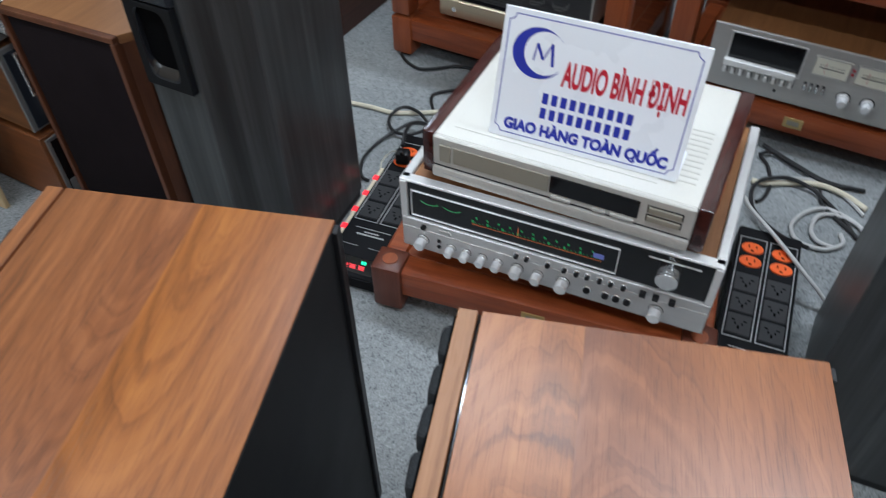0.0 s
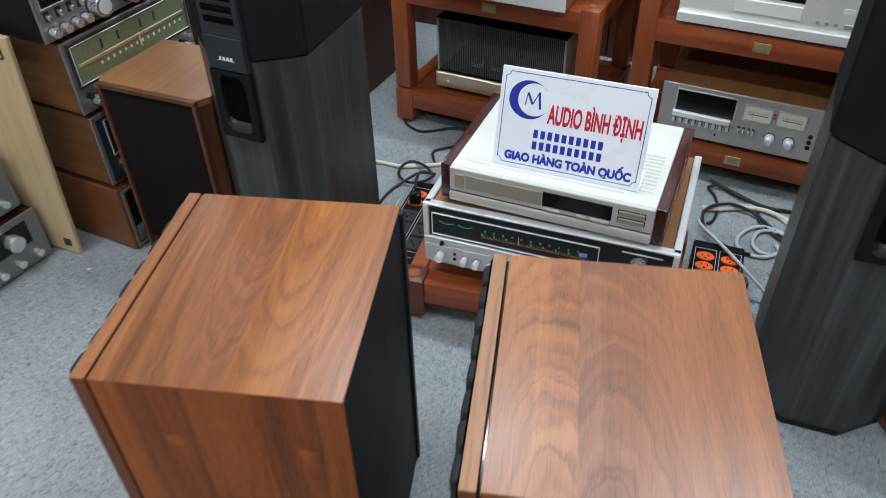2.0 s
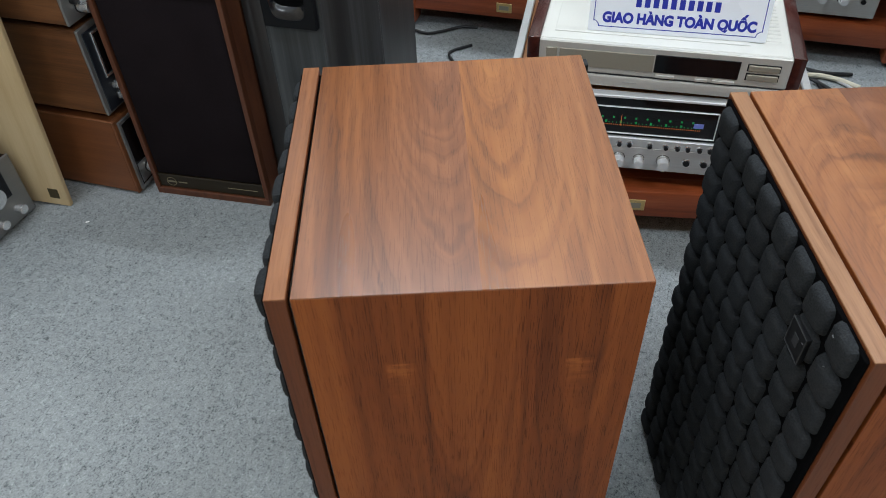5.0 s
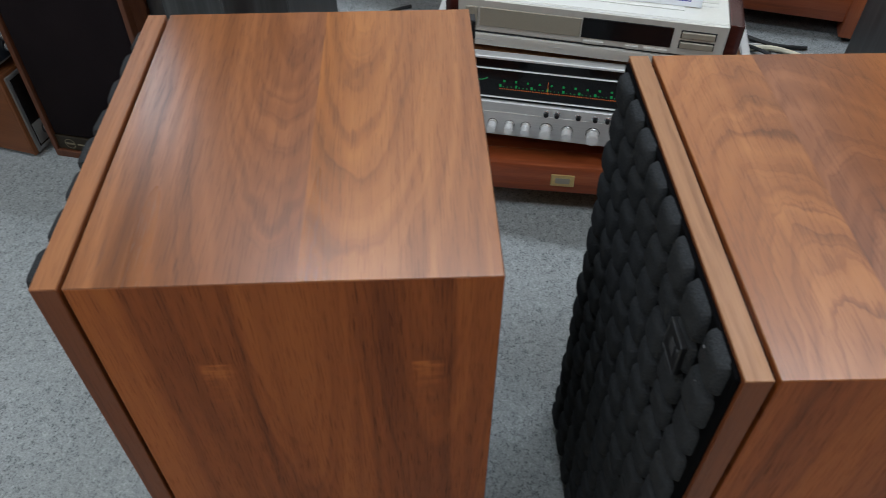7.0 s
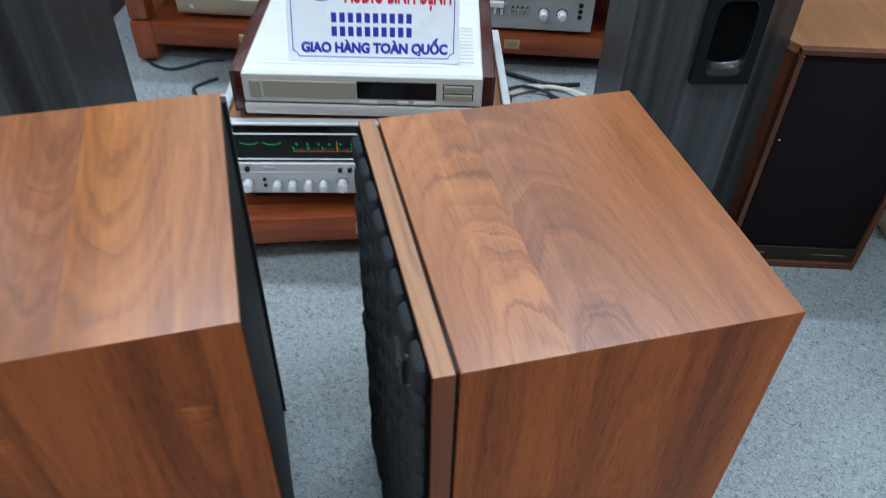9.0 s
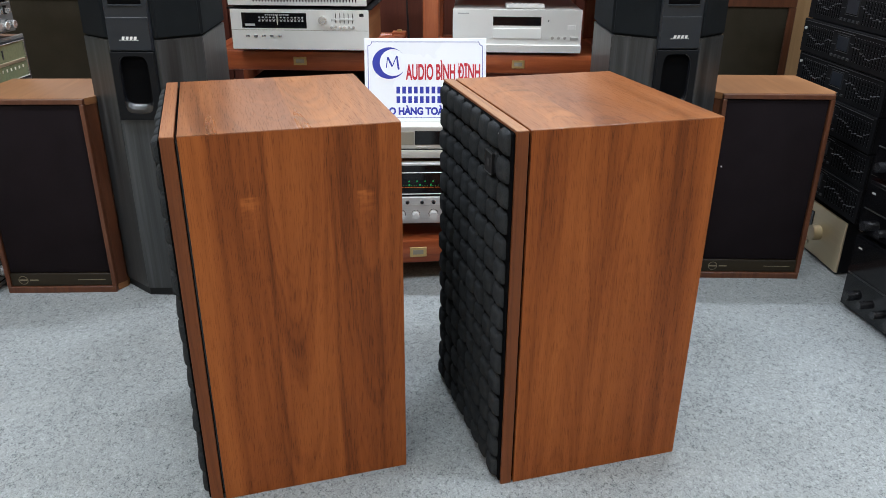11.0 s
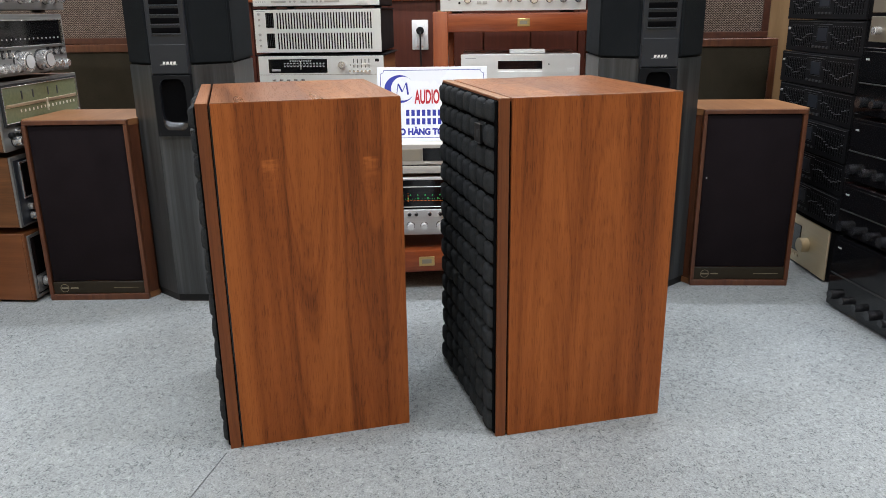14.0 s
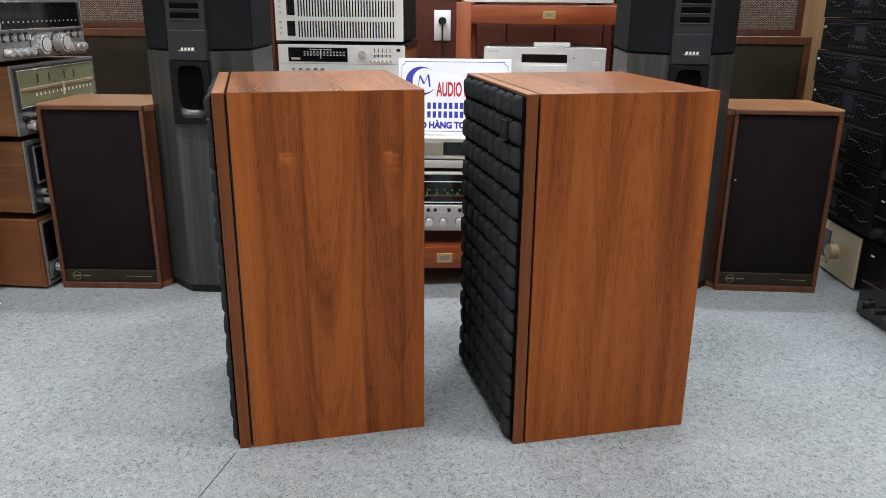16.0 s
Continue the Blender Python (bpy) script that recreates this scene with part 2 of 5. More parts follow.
EDGE = ((0.080, 0.022, 0.006), (0.155, 0.046, 0.0125), (0.22, 0.072, 0.021))
WALNUT_SIDE_A = walnut("walnut_side_a", "z", "x", 0.05, 0.06, 1.2, 0.06, 120.0, 0.35, 6.0, tones=SIDE, seed=3.3, pore_dark=0.15, rough=0.46, spec=0.22, flecks=((0.488, -0.055), (0.484, 0.107)), streaks=0.85, leaf=0.0, slip=(-0.098, 0.156, 0.36), lift=0.04)
WALNUT_SIDE_B = walnut("walnut_side_b", "z", "x", -0.02, 0.05, -0.8, 0.05, 120.0, 0.35, 6.0, tones=SIDE, bands=0.12, seed=11.0, pore_dark=0.16, rough=0.46, spec=0.22, streaks=1.0, leaf=0.0, lift=0.05)
WALNUT_EDGE = walnut("walnut_edge", "z", "x", 0.3, 0.03, 0.4, 0.2, 120.0, 0.6, 6.0, tones=EDGE, seed=4.0)
WALNUT_RAIL = walnut("walnut_rail", "y", "x", 0.3, 0.03, 0.0, 0.2, 150.0, 0.9, 14.0, seed=9.0, lift=0.10, tones=TOP)
PALE_RAIL = walnut("pale_walnut_rail", "y", "x", 0.3, 0.03, 0.0, 0.2, 150.0, 0.9, 14.0, seed=15.0, lift=0.16, tones=((0.105, 0.046, 0.020), (0.215, 0.100, 0.044), (0.31, 0.155, 0.072)))
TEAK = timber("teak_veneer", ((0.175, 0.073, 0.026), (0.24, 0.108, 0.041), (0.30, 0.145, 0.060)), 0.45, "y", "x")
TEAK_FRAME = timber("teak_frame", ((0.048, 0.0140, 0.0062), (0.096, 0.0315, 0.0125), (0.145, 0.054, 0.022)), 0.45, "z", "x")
RACK_WOOD = timber("red_rack_wood", ((0.150, 0.030, 0.0090), (0.285, 0.066, 0.019), (0.385, 0.114, 0.036)), 0.33, "x", "z")
RACK_POST = timber("red_post_wood", ((0.170, 0.037, 0.012), (0.295, 0.076, 0.025), (0.385, 0.118, 0.041)), 0.35, "z", "x")
BLOCK_WOOD = timber("brown_block_wood", ((0.07, 0.018, 0.009), (0.12, 0.034, 0.018), (0.16, 0.052, 0.028)), 0.38, "z", "x")
WALL_WOOD = timber("dark_wall_wood", ((0.045, 0.011, 0.006), (0.085, 0.022, 0.012), (0.125, 0.036, 0.019)), 0.42, "z", "x", scale=0.5)
ROSEWOOD = timber("rosewood", ((0.018, 0.005, 0.004), (0.042, 0.011, 0.009), (0.075, 0.02, 0.015)), 0.2, "y", "z")
CASE_WOOD = timber("brown_case_veneer", ((0.15, 0.06, 0.022), (0.26, 0.115, 0.042), (0.35, 0.165, 0.066)), 0.42, "y", "z")
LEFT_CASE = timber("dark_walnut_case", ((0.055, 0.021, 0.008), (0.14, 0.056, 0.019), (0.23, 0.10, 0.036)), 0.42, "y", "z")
RED_CASE = timber("red_case_veneer", ((0.11, 0.036, 0.011), (0.165, 0.056, 0.017), (0.21, 0.075, 0.025)), 0.45, "y", "z")
PALE_WOOD = timber("pale_board_wood", ((0.44, 0.31, 0.16), (0.54, 0.41, 0.23), (0.62, 0.49, 0.30)), 0.55, "z", "x", scale=0.6)
TAN_WOOD = timber("tan_panel_wood", ((0.20, 0.115, 0.05), (0.27, 0.165, 0.075), (0.33, 0.21, 0.10)), 0.5, "z", "x", scale=0.6)
DARK_CAB = timber("dark_cabinet_wood", ((0.035, 0.011, 0.006), (0.07, 0.022, 0.011), (0.11, 0.038, 0.02)), 0.45, "y", "z")
CARPET = carpet_material()
WOVEN = woven_material()
ASH = ash_material()
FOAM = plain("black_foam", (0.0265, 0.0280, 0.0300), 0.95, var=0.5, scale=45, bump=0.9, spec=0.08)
# Near-black colour that paints shade into foam grooves, holes and slots.
RECESS_SHADE = plain("recess_shade_black", (0.0032, 0.0032, 0.0036), 0.95, var=0.2, spec=0.03)
GRILLE = cloth_material("brown_black_cloth", (0.0065, 0.0047, 0.0056), (0.0158, 0.0115, 0.0135))
TOWER_CLOTH = cloth_material("black_cloth", (0.006, 0.0075, 0.009), (0.016, 0.018, 0.020))
STRIP_OLIVE = plain("olive_gloss_strip", (0.022, 0.016, 0.009), 0.4, var=0.15, spec=0.25)
EMBLEM = plain("dull_gold_print", (0.20, 0.17, 0.11), 0.5, var=0.1)
OLIVE_CLOTH = cloth_material("olive_cloth", (0.022, 0.018, 0.012), (0.045, 0.038, 0.026))
BLACK = plain("black_plastic", (0.010, 0.010, 0.011), 0.45, var=0.2, spec=0.3)
BACK_BLACK = plain("black_backboard", (0.011, 0.011, 0.012), 0.6, var=0.25, bump=0.1, spec=0.2)
SATIN = plain("satin_black_panel", (0.012, 0.016, 0.023), 0.35, var=0.12)
JOINT = plain("carpet_joint_grey", (0.13, 0.138, 0.14), 0.9, var=0.3)
PORT = plain("satin_port", (0.012, 0.013, 0.016), 0.22, 0.0, var=0.1, spec=0.55)
PORT_PLATE = plain("port_plate", (0.006, 0.0065, 0.008), 0.55, var=0.1, spec=0.15)
GLOSS = plain("black_glass", (0.006, 0.006, 0.007), 0.1, var=0.1)
GLOSS_KNOB = plain("glossy_black_knob", (0.018, 0.018, 0.020), 0.16, var=0.1, spec=0.7)
BLACK_METAL = plain("black_metal", (0.0056, 0.0056, 0.0068), 0.6, var=0.2, spec=0.12)
BADGE_RIM = plain("dull_badge_rim", (0.038, 0.038, 0.040), 0.5, var=0.1)
MESH_GREY = plain("grey_mesh_wire", (0.075, 0.075, 0.078), 0.5, var=0.1)
SILVER = brushed("brushed_silver", (0.78, 0.78, 0.77), 0.34, 0, 0.4)
SILVER_DARK = brushed("satin_grey_silver", (0.52, 0.51, 0.485), 0.36, 0, 0.45)
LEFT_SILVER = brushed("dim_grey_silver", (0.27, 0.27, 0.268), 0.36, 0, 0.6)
SILVER_FACE = brushed("receiver_silver", (0.60, 0.60, 0.595), 0.36, 0, 0.45)
CHROME = plain("chrome", (0.88, 0.88, 0.88), 0.17, 0.82, var=0.06)
CLEAR_SILVER = plain("clear_edged_silver", (0.86, 0.87, 0.88), 0.22, 0.35, var=0.06)
CHAMPAGNE = brushed("champagne_metal", (0.66, 0.56, 0.40), 0.34)
GOLD = brushed("gold_metal", (0.66, 0.55, 0.36), 0.33, 0, 0.5)
BRASS = plain("brass_plate", (0.62, 0.46, 0.20), 0.35, 0.8, var=0.15)
CREAM = plain("cream_lacquer", (0.60, 0.585, 0.535), 0.32, var=0.04, coat=0.4)
CREAM_FACE = plain("cream_silver_face", (0.53, 0.515, 0.475), 0.36, 0.25, var=0.05)
CREAM_DARK = plain("drawer_champagne", (0.33, 0.305, 0.245), 0.4, 0.3, var=0.06)
WHITE_SILVER = plain("pale_silver_face", (0.80, 0.80, 0.78), 0.36, 0.3, var=0.04)
PALE_CHAMPAGNE = plain("pale_champagne_face", (0.17, 0.145, 0.112), 0.4, 0.2, var=0.06)
WHITE = plain("white_plastic", (0.80, 0.80, 0.78), 0.4, var=0.04)
ACRYLIC = plain("white_acrylic", (0.86, 0.89, 0.95), 0.28, var=0.02, coat=0.3)
INK_BLUE = plain("blue_print", (0.022, 0.035, 0.36), 0.4, var=0.05)
INK_RED = plain("red_print", (0.50, 0.014, 0.035), 0.4, var=0.05)
STAMP_INK = plain("dark_olive_ink", (0.05, 0.038, 0.014), 0.6, var=0.3)
ORANGE = plain("orange_socket", (0.85, 0.13, 0.022), 0.4, var=0.06)
SOCKET_GREY = plain("charcoal_socket", (0.017, 0.018, 0.020), 0.55, var=0.12)
PRINT_GREY = plain("grey_print", (0.42, 0.42, 0.42), 0.5, var=0.08)
CABLE_BLACK = plain("black_cable", (0.012, 0.012, 0.013), 0.5, var=0.2)
CABLE_CREAM = plain("cream_cable", (0.62, 0.57, 0.44), 0.5, var=0.08)
CABLE_GREY = plain("silver_grey_cable", (0.48, 0.48, 0.47), 0.4, var=0.12)
STRIP_CREAM = plain("cream_strip", (0.68, 0.62, 0.46), 0.45, var=0.06)
METER = plain("meter_face", (0.78, 0.76, 0.64), 0.5, var=0.05)
DIAL_GREEN = plain("green_dial_glass", (0.19, 0.215, 0.125), 0.10, var=0.2, scale=12)
# Pale reflector colour for the unseen upper wall, added to brighten the walnut tops.
UNSEEN_WALL_PALE = plain("unseen_pale_upper_wall", (0.62, 0.59, 0.54), 0.7, var=0.04, scale=5)
WALL_PAINT = plain("beige_wall_paint", (0.52, 0.42, 0.28), 0.7, var=0.05, scale=6)
CEIL_PAINT = plain("white_ceiling_paint", (0.78, 0.78, 0.77), 0.8, var=0.03, scale=4)
CAP_GREY = plain("dim_slider_cap", (0.10, 0.10, 0.105), 0.5, var=0.1)
RED_GLOW = glow("red_led", (1.0, 0.04, 0.05), 1.8)
RED_LAMP = glow("red_switch_lamp", (1.0, 0.02, 0.03), 2.0)
GREEN_GLOW = glow("green_led", (0.05, 1.0, 0.42), 1.6)
DIAL_GLOW = glow("green_dial_glow", (0.03, 0.62, 0.14), 0.11)
AMBER_GLOW = glow("amber_dial_glow", (1.0, 0.22, 0.03), 0.22)
BLUE_GLOW = glow("blue_meter_glow", (0.30, 0.36, 1.0), 0.10)
TUBE_GLOW = glow("tube_glow", (0.95, 0.98, 1.0), 6.0)


# ---- building helpers ----
def box(x0, x1, y0, y1, z0, z1, bev=0.0015, seg=1, bm=None):
    """A bevelled block, added to bm or in a new one."""
    own = bmesh.new()
    bmesh.ops.create_cube(own, size=1, matrix=Matrix.LocRotScale(((x0 + x1) / 2, (y0 + y1) / 2, (z0 + z1) / 2), None, (abs(x1 - x0), abs(y1 - y0), abs(z1 - z0))))
    if bev:
        bmesh.ops.bevel(own, geom=own.edges[:], offset=min(bev, 0.45 * min(abs(x1 - x0), abs(y1 - y0), abs(z1 - z0))), segments=seg, affect="EDGES", profile=0.5)
    if bm is None:
        return own
    tmp = bpy.data.meshes.new("tmp")
    own.to_mesh(tmp)
    own.free()
    bm.from_mesh(tmp)
    bpy.data.meshes.remove(tmp)
    return bm


def drum(r, d, seg=24, bev=0.001, r2=None):
    """A turned knob or disc whose axis runs to the front (-y)."""
    bm = bmesh.new()
    bmesh.ops.create_cone(bm, cap_ends=True, segments=seg, radius1=r, radius2=r if r2 is None else r2, depth=d)
    bmesh.ops.rotate(bm, verts=bm.verts, matrix=Matrix.Rotation(radians(90), 3, "X"))
    bmesh.ops.translate(bm, verts=bm.verts, vec=(0, -d / 2, 0))
    if bev:
        rim = [e for e in bm.edges if abs(e.verts[0].co.y - e.verts[1].co.y) < 1e-6 and e.verts[0].co.y < -d * 0.9]
        bmesh.ops.bevel(bm, geom=rim, offset=bev, segments=2, affect="EDGES")
    return bm


def prism(points, z0, z1, bev=0.0):
    """An upright prism on a plan outline given counter-clockwise."""
    bm = bmesh.new()
    f = bm.faces.new([bm.verts.new((x, y, z0)) for x, y in points])
    r = bmesh.ops.extrude_face_region(bm, geom=[f])
    bmesh.ops.translate(bm, verts=[v for v in r["geom"] if isinstance(v, bmesh.types.BMVert)], vec=(0, 0, z1 - z0))
    bmesh.ops.recalc_face_normals(bm, faces=bm.faces[:])
    if bev:
        bmesh.ops.bevel(bm, geom=bm.edges[:], offset=bev, segments=2, affect="EDGES")
    return bm


def pipe(points, r, seg=8, smooth=6):
    """A round cable through points (Catmull-Rom)."""
    P = [Vector(p) for p in points]
    P = [2 * P[0] - P[1]] + P + [2 * P[-1] - P[-2]]
    line = []
    for i in range(1, len(P) - 2):
        a, b, c, d = P[i - 1:i + 3]
        for s in range(smooth):
            t = s / smooth
            line.append(0.5 * (2 * b + (c - a) * t + (2 * a - 5 * b + 4 * c - d) * t * t + (3 * b - a - 3 * c + d) * t ** 3))
    line.append(P[-2])
    bm = bmesh.new()
    rings = []
    for i, p in enumerate(line):
        q = (line[min(i + 1, len(line) - 1)] - line[max(i - 1, 0)]).normalized()
        s = q.cross(Vector((0.13, 0.21, 0.97))).normalized()
        n = s.cross(q)
        rings.append([bm.verts.new(p + r * (math.cos(2 * math.pi * j / seg) * s + math.sin(2 * math.pi * j / seg) * n)) for j in range(seg)])
    for a, b in zip(rings, rings[1:]):
        for j in range(seg):
            bm.faces.new((a[j], a[(j + 1) % seg], b[(j + 1) % seg], b[j]))
    bm.faces.new(rings[0][::-1])
    bm.faces.new(rings[-1])
    bmesh.ops.recalc_face_normals(bm, faces=bm.faces[:])
    return bm


def part(name, bm, material, parent=None, label="", at=None, smooth=True):
    """One mesh object, under a thing or a part."""
    if isinstance(bm, bmesh.types.BMesh):
        me = bpy.data.meshes.new(name)
        bm.to_mesh(me)
        bm.free()
        me.materials.append(material)
        if smooth:
            me.polygons.foreach_set("use_smooth", [True] * len(me.polygons))
            me.set_sharp_from_angle(angle=radians(35))
    else:
        me = bm
    ob = new(name, me)
    ob.parent = parent
    if at is not None:
        ob.matrix_basis = at
    return tagged(ob, label)


def thing(name, at, label, category, group="", kind=""):
    return tagged_at(new(name), at, label, category, group, kind)


def tagged_at(ob, at, label, category, group="", kind=""):
    ob.matrix_basis = at
    ob.empty_display_size = 0.1
    return tagged(ob, label, category, group, kind)


KNOBS = {}


def knob(parent, x, z, r, d, material, y=0.0, name="knob", label="", seg=20, r2=None):
    """A knob or button on a front plate; alike ones share their mesh."""
    if label.endswith("chrome knob"):
        knob(parent, x, z, r * 1.14, 0.0014, SOCKET_GREY, y, "knob_base", "", seg)
    key = (round(r, 4), round(d, 4), material.name, seg, name, r2)
    if key not in KNOBS:
        ob = part(name, drum(r, d, seg, min(0.0012, r * 0.2), r2), material, parent, label, pose(x, y, z))
        KNOBS[key] = ob.data
        return ob
    return part(name, KNOBS[key], material, parent, label, pose(x, y, z))


def slab(parent, name, x0, x1, z0, z1, material, proud=0.002, y=0.0, label="", bev=0.0008):
    """A flat piece on a front plate, standing proud of it towards -y."""
    return part(name, box(x0, x1, y - proud, y + 0.002, z0, z1, bev), material, parent, label)


def writing(parent, body, size, material, x, z, y, width=None, name="lettering", bold=0.0, slant=0.0):
    """Raised lettering on a front face, centred at (x, z), fitted to a width."""
    cu = bpy.data.curves.new(name, "FONT")
    cu.body, cu.size, cu.extrude, cu.offset, cu.shear = body, size, 0.0004, bold, slant
    cu.align_x, cu.align_y = "CENTER", "BOTTOM_BASELINE"
    tmp = new("tmp_text", cu)
    bpy.context.view_layer.update()
    me = bpy.data.meshes.new_from_object(tmp.evaluated_get(bpy.context.evaluated_depsgraph_get()))
    bpy.data.objects.remove(tmp)
    me.name = name
    xs = [v.co.x for v in me.vertices]
    k = width / (max(xs) - min(xs)) if width and xs else 1.0
    me.transform(Matrix.Rotation(radians(90), 4, "X") @ Matrix.Diagonal((k, 1, 1, 1)))
    me.materials.clear()
    me.materials.append(material)
    ob = new(name, me)
    ob.parent = parent
    ob.matrix_basis = pose(x, y, z)
    return ob


# ---- room ----
def setting(name, bm, material, label):
    return tagged(part(name, bm, material, None, label), label, "", "", "structure")


X0, X1, Y0, Y1, ZC = -2.4, 2.4, -3.0, 2.45, 2.85
setting("floor", box(X0, X1, Y0, Y1, -0.1, 0.0, 0), CARPET, "light grey mottled carpet floor")
setting("ceiling", box(X0, X1, Y0, Y1, ZC, ZC + 0.1, 0), CEIL_PAINT, "plain white ceiling")
# Above the panels the wall is out of view, pale only to reflect light.
wall_north = setting("wall_north", box(X0 - 0.12, X1 + 0.12, Y1, Y1 + 0.12, -0.1, ZC + 0.1, 0), UNSEEN_WALL_PALE, "wall with dark reddish wood panelling, unseen pale upper part added for glare")
part("panel_backing", box(X0, X1, Y1 - 0.004, Y1, 0.0, 0.97, 0), DARK_CAB, wall_north, "dark board behind the panels")
setting("wall_west", box(X0 - 0.12, X0, Y0, Y1, -0.1, ZC + 0.1, 0), WALL_PAINT, "plain beige painted wall")
setting("wall_east", box(X1, X1 + 0.12, Y0, Y1, -0.1, ZC + 0.1, 0), WALL_PAINT, "plain beige painted wall")
setting("wall_south", box(X0 - 0.12, X1 + 0.12, Y0 - 0.12, Y0, -0.1, ZC + 0.1, 0), WALL_PAINT, "plain beige painted wall")
panel_mesh = None
for i in range(16):
    x = -1.6 + i * 0.2
    if panel_mesh is None:
        p = part("panel", box(0.002, 0.198, -0.022, -0.004, 0.0, 0.97, 0.003), WALL_WOOD, wall_north)
        panel_mesh = p.data
    else:
        p = part("panel", panel_mesh, WALL_WOOD, wall_north)
    p.matrix_basis = pose(x, Y1, 0)
setting("trim", box(-1.6, 1.6, Y1 - 0.037, Y1 - 0.022, 0.775, 0.80, 0.003), RACK_POST, "reddish wood dado rail on the panelled wall")


L = math.hypot(0.045, 0.40)
seam = setting("carpet_joint", box(0, L, -0.0008, 0.0008, 0.0002, 0.0012, 0), JOINT, "thin dark joint line in the carpet")
seam.matrix_basis = pose(-0.455, -0.23, 0, 0, 0, math.degrees(math.atan2(0.40, 0.045)))


lint = part("lint", box(-0.004, 0.004, -0.0015, 0.0015, 0.0, 0.002, 0.0006), WHITE, None)
lint.matrix_basis = pose(-1.226, 0.752, 0.0, 0, 0, 30)
tagged(lint, "tiny white scrap of lint lying on the carpet", "lint")


def ceiling_tube(x, y, z, power):
    t = thing("ceiling_light", pose(x, y, z), "long white fluorescent ceiling light fitting", "ceiling light", "ceiling lights")
    part("housing", box(-0.62, 0.62, -0.05, 0.05, 0.03, ZC - z, 0.006), WHITE, t)
    part("tube", drum(0.014, 1.16, 16, 0), TUBE_GLOW, t, "glowing fluorescent tube", pose(-0.58, 0, 0.012, 0, 0, 90))
    lamp = bpy.data.lights.new("tube_lamp", "AREA")
    lamp.shape, lamp.size, lamp.size_y, lamp.energy, lamp.color = "RECTANGLE", 1.16, 0.06, power, (0.96, 0.98, 1.0)
    lo = new("tube_lamp", lamp)
    lo.parent, lo.matrix_basis = t, pose(0, 0, -0.008)


for spot in TUBES:
    ceiling_tube(*spot, TUBE_POWER * (1.3 if spot[1] > 1.0 else 0.96))


wl = thing("wall_light", pose(-1.95, 2.40, 2.12, 50, 0, 35), "short white tube light on the wall", "wall light")
part("housing", box(-0.30, 0.30, 0.012, 0.05, -0.03, 0.03, 0.004), WHITE, wl)
part("tube", drum(0.012, 0.56, 16, 0), TUBE_GLOW, wl, "glowing tube", pose(-0.28, 0, 0, 0, 0, 90))
lamp = bpy.data.lights.new("wall_tube_lamp", "AREA")
lamp.shape, lamp.size, lamp.size_y, lamp.energy, lamp.color = "RECTANGLE", 0.56, 0.10, 14.0, (0.80, 0.92, 1.0)
lo = new("wall_tube_lamp", lamp)
lo.parent, lo.matrix_basis = wl, pose(0, -0.016, 0, -90)

# ---- the two walnut loudspeakers ----
def foam_block():
    """One rounded foam cushion of the front grille, facing -x."""
    bm = bmesh.new()
    h, w = 0.0362 / 2, 0.0384 / 2
    for (s, d) in ((1.0, 0.0), (0.955, 0.0035), (0.86, 0.0078), (0.70, 0.0100), (0.40, 0.0108)):
        ring = []
        for j in range(12):
            a = 2 * math.pi * (j + 0.5) / 12
            c, q = math.cos(a), math.sin(a)
            p = 0.34
            ring.append(bm.verts.new((-d, math.copysign(abs(c) ** p, c) * w * s, math.copysign(abs(q) ** p, q) * h * s)))
        if d:
            for j in range(12):
                bm.faces.new((last[j], last[(j + 1) % 12], ring[(j + 1) % 12], ring[j]))
        last = ring
    bm.faces.new(last)
    bmesh.ops.recalc_face_normals(bm, faces=bm.faces[:])
    for f in bm.faces:
        if f.normal.x > 0.5:
            f.normal_flip()
    return bm


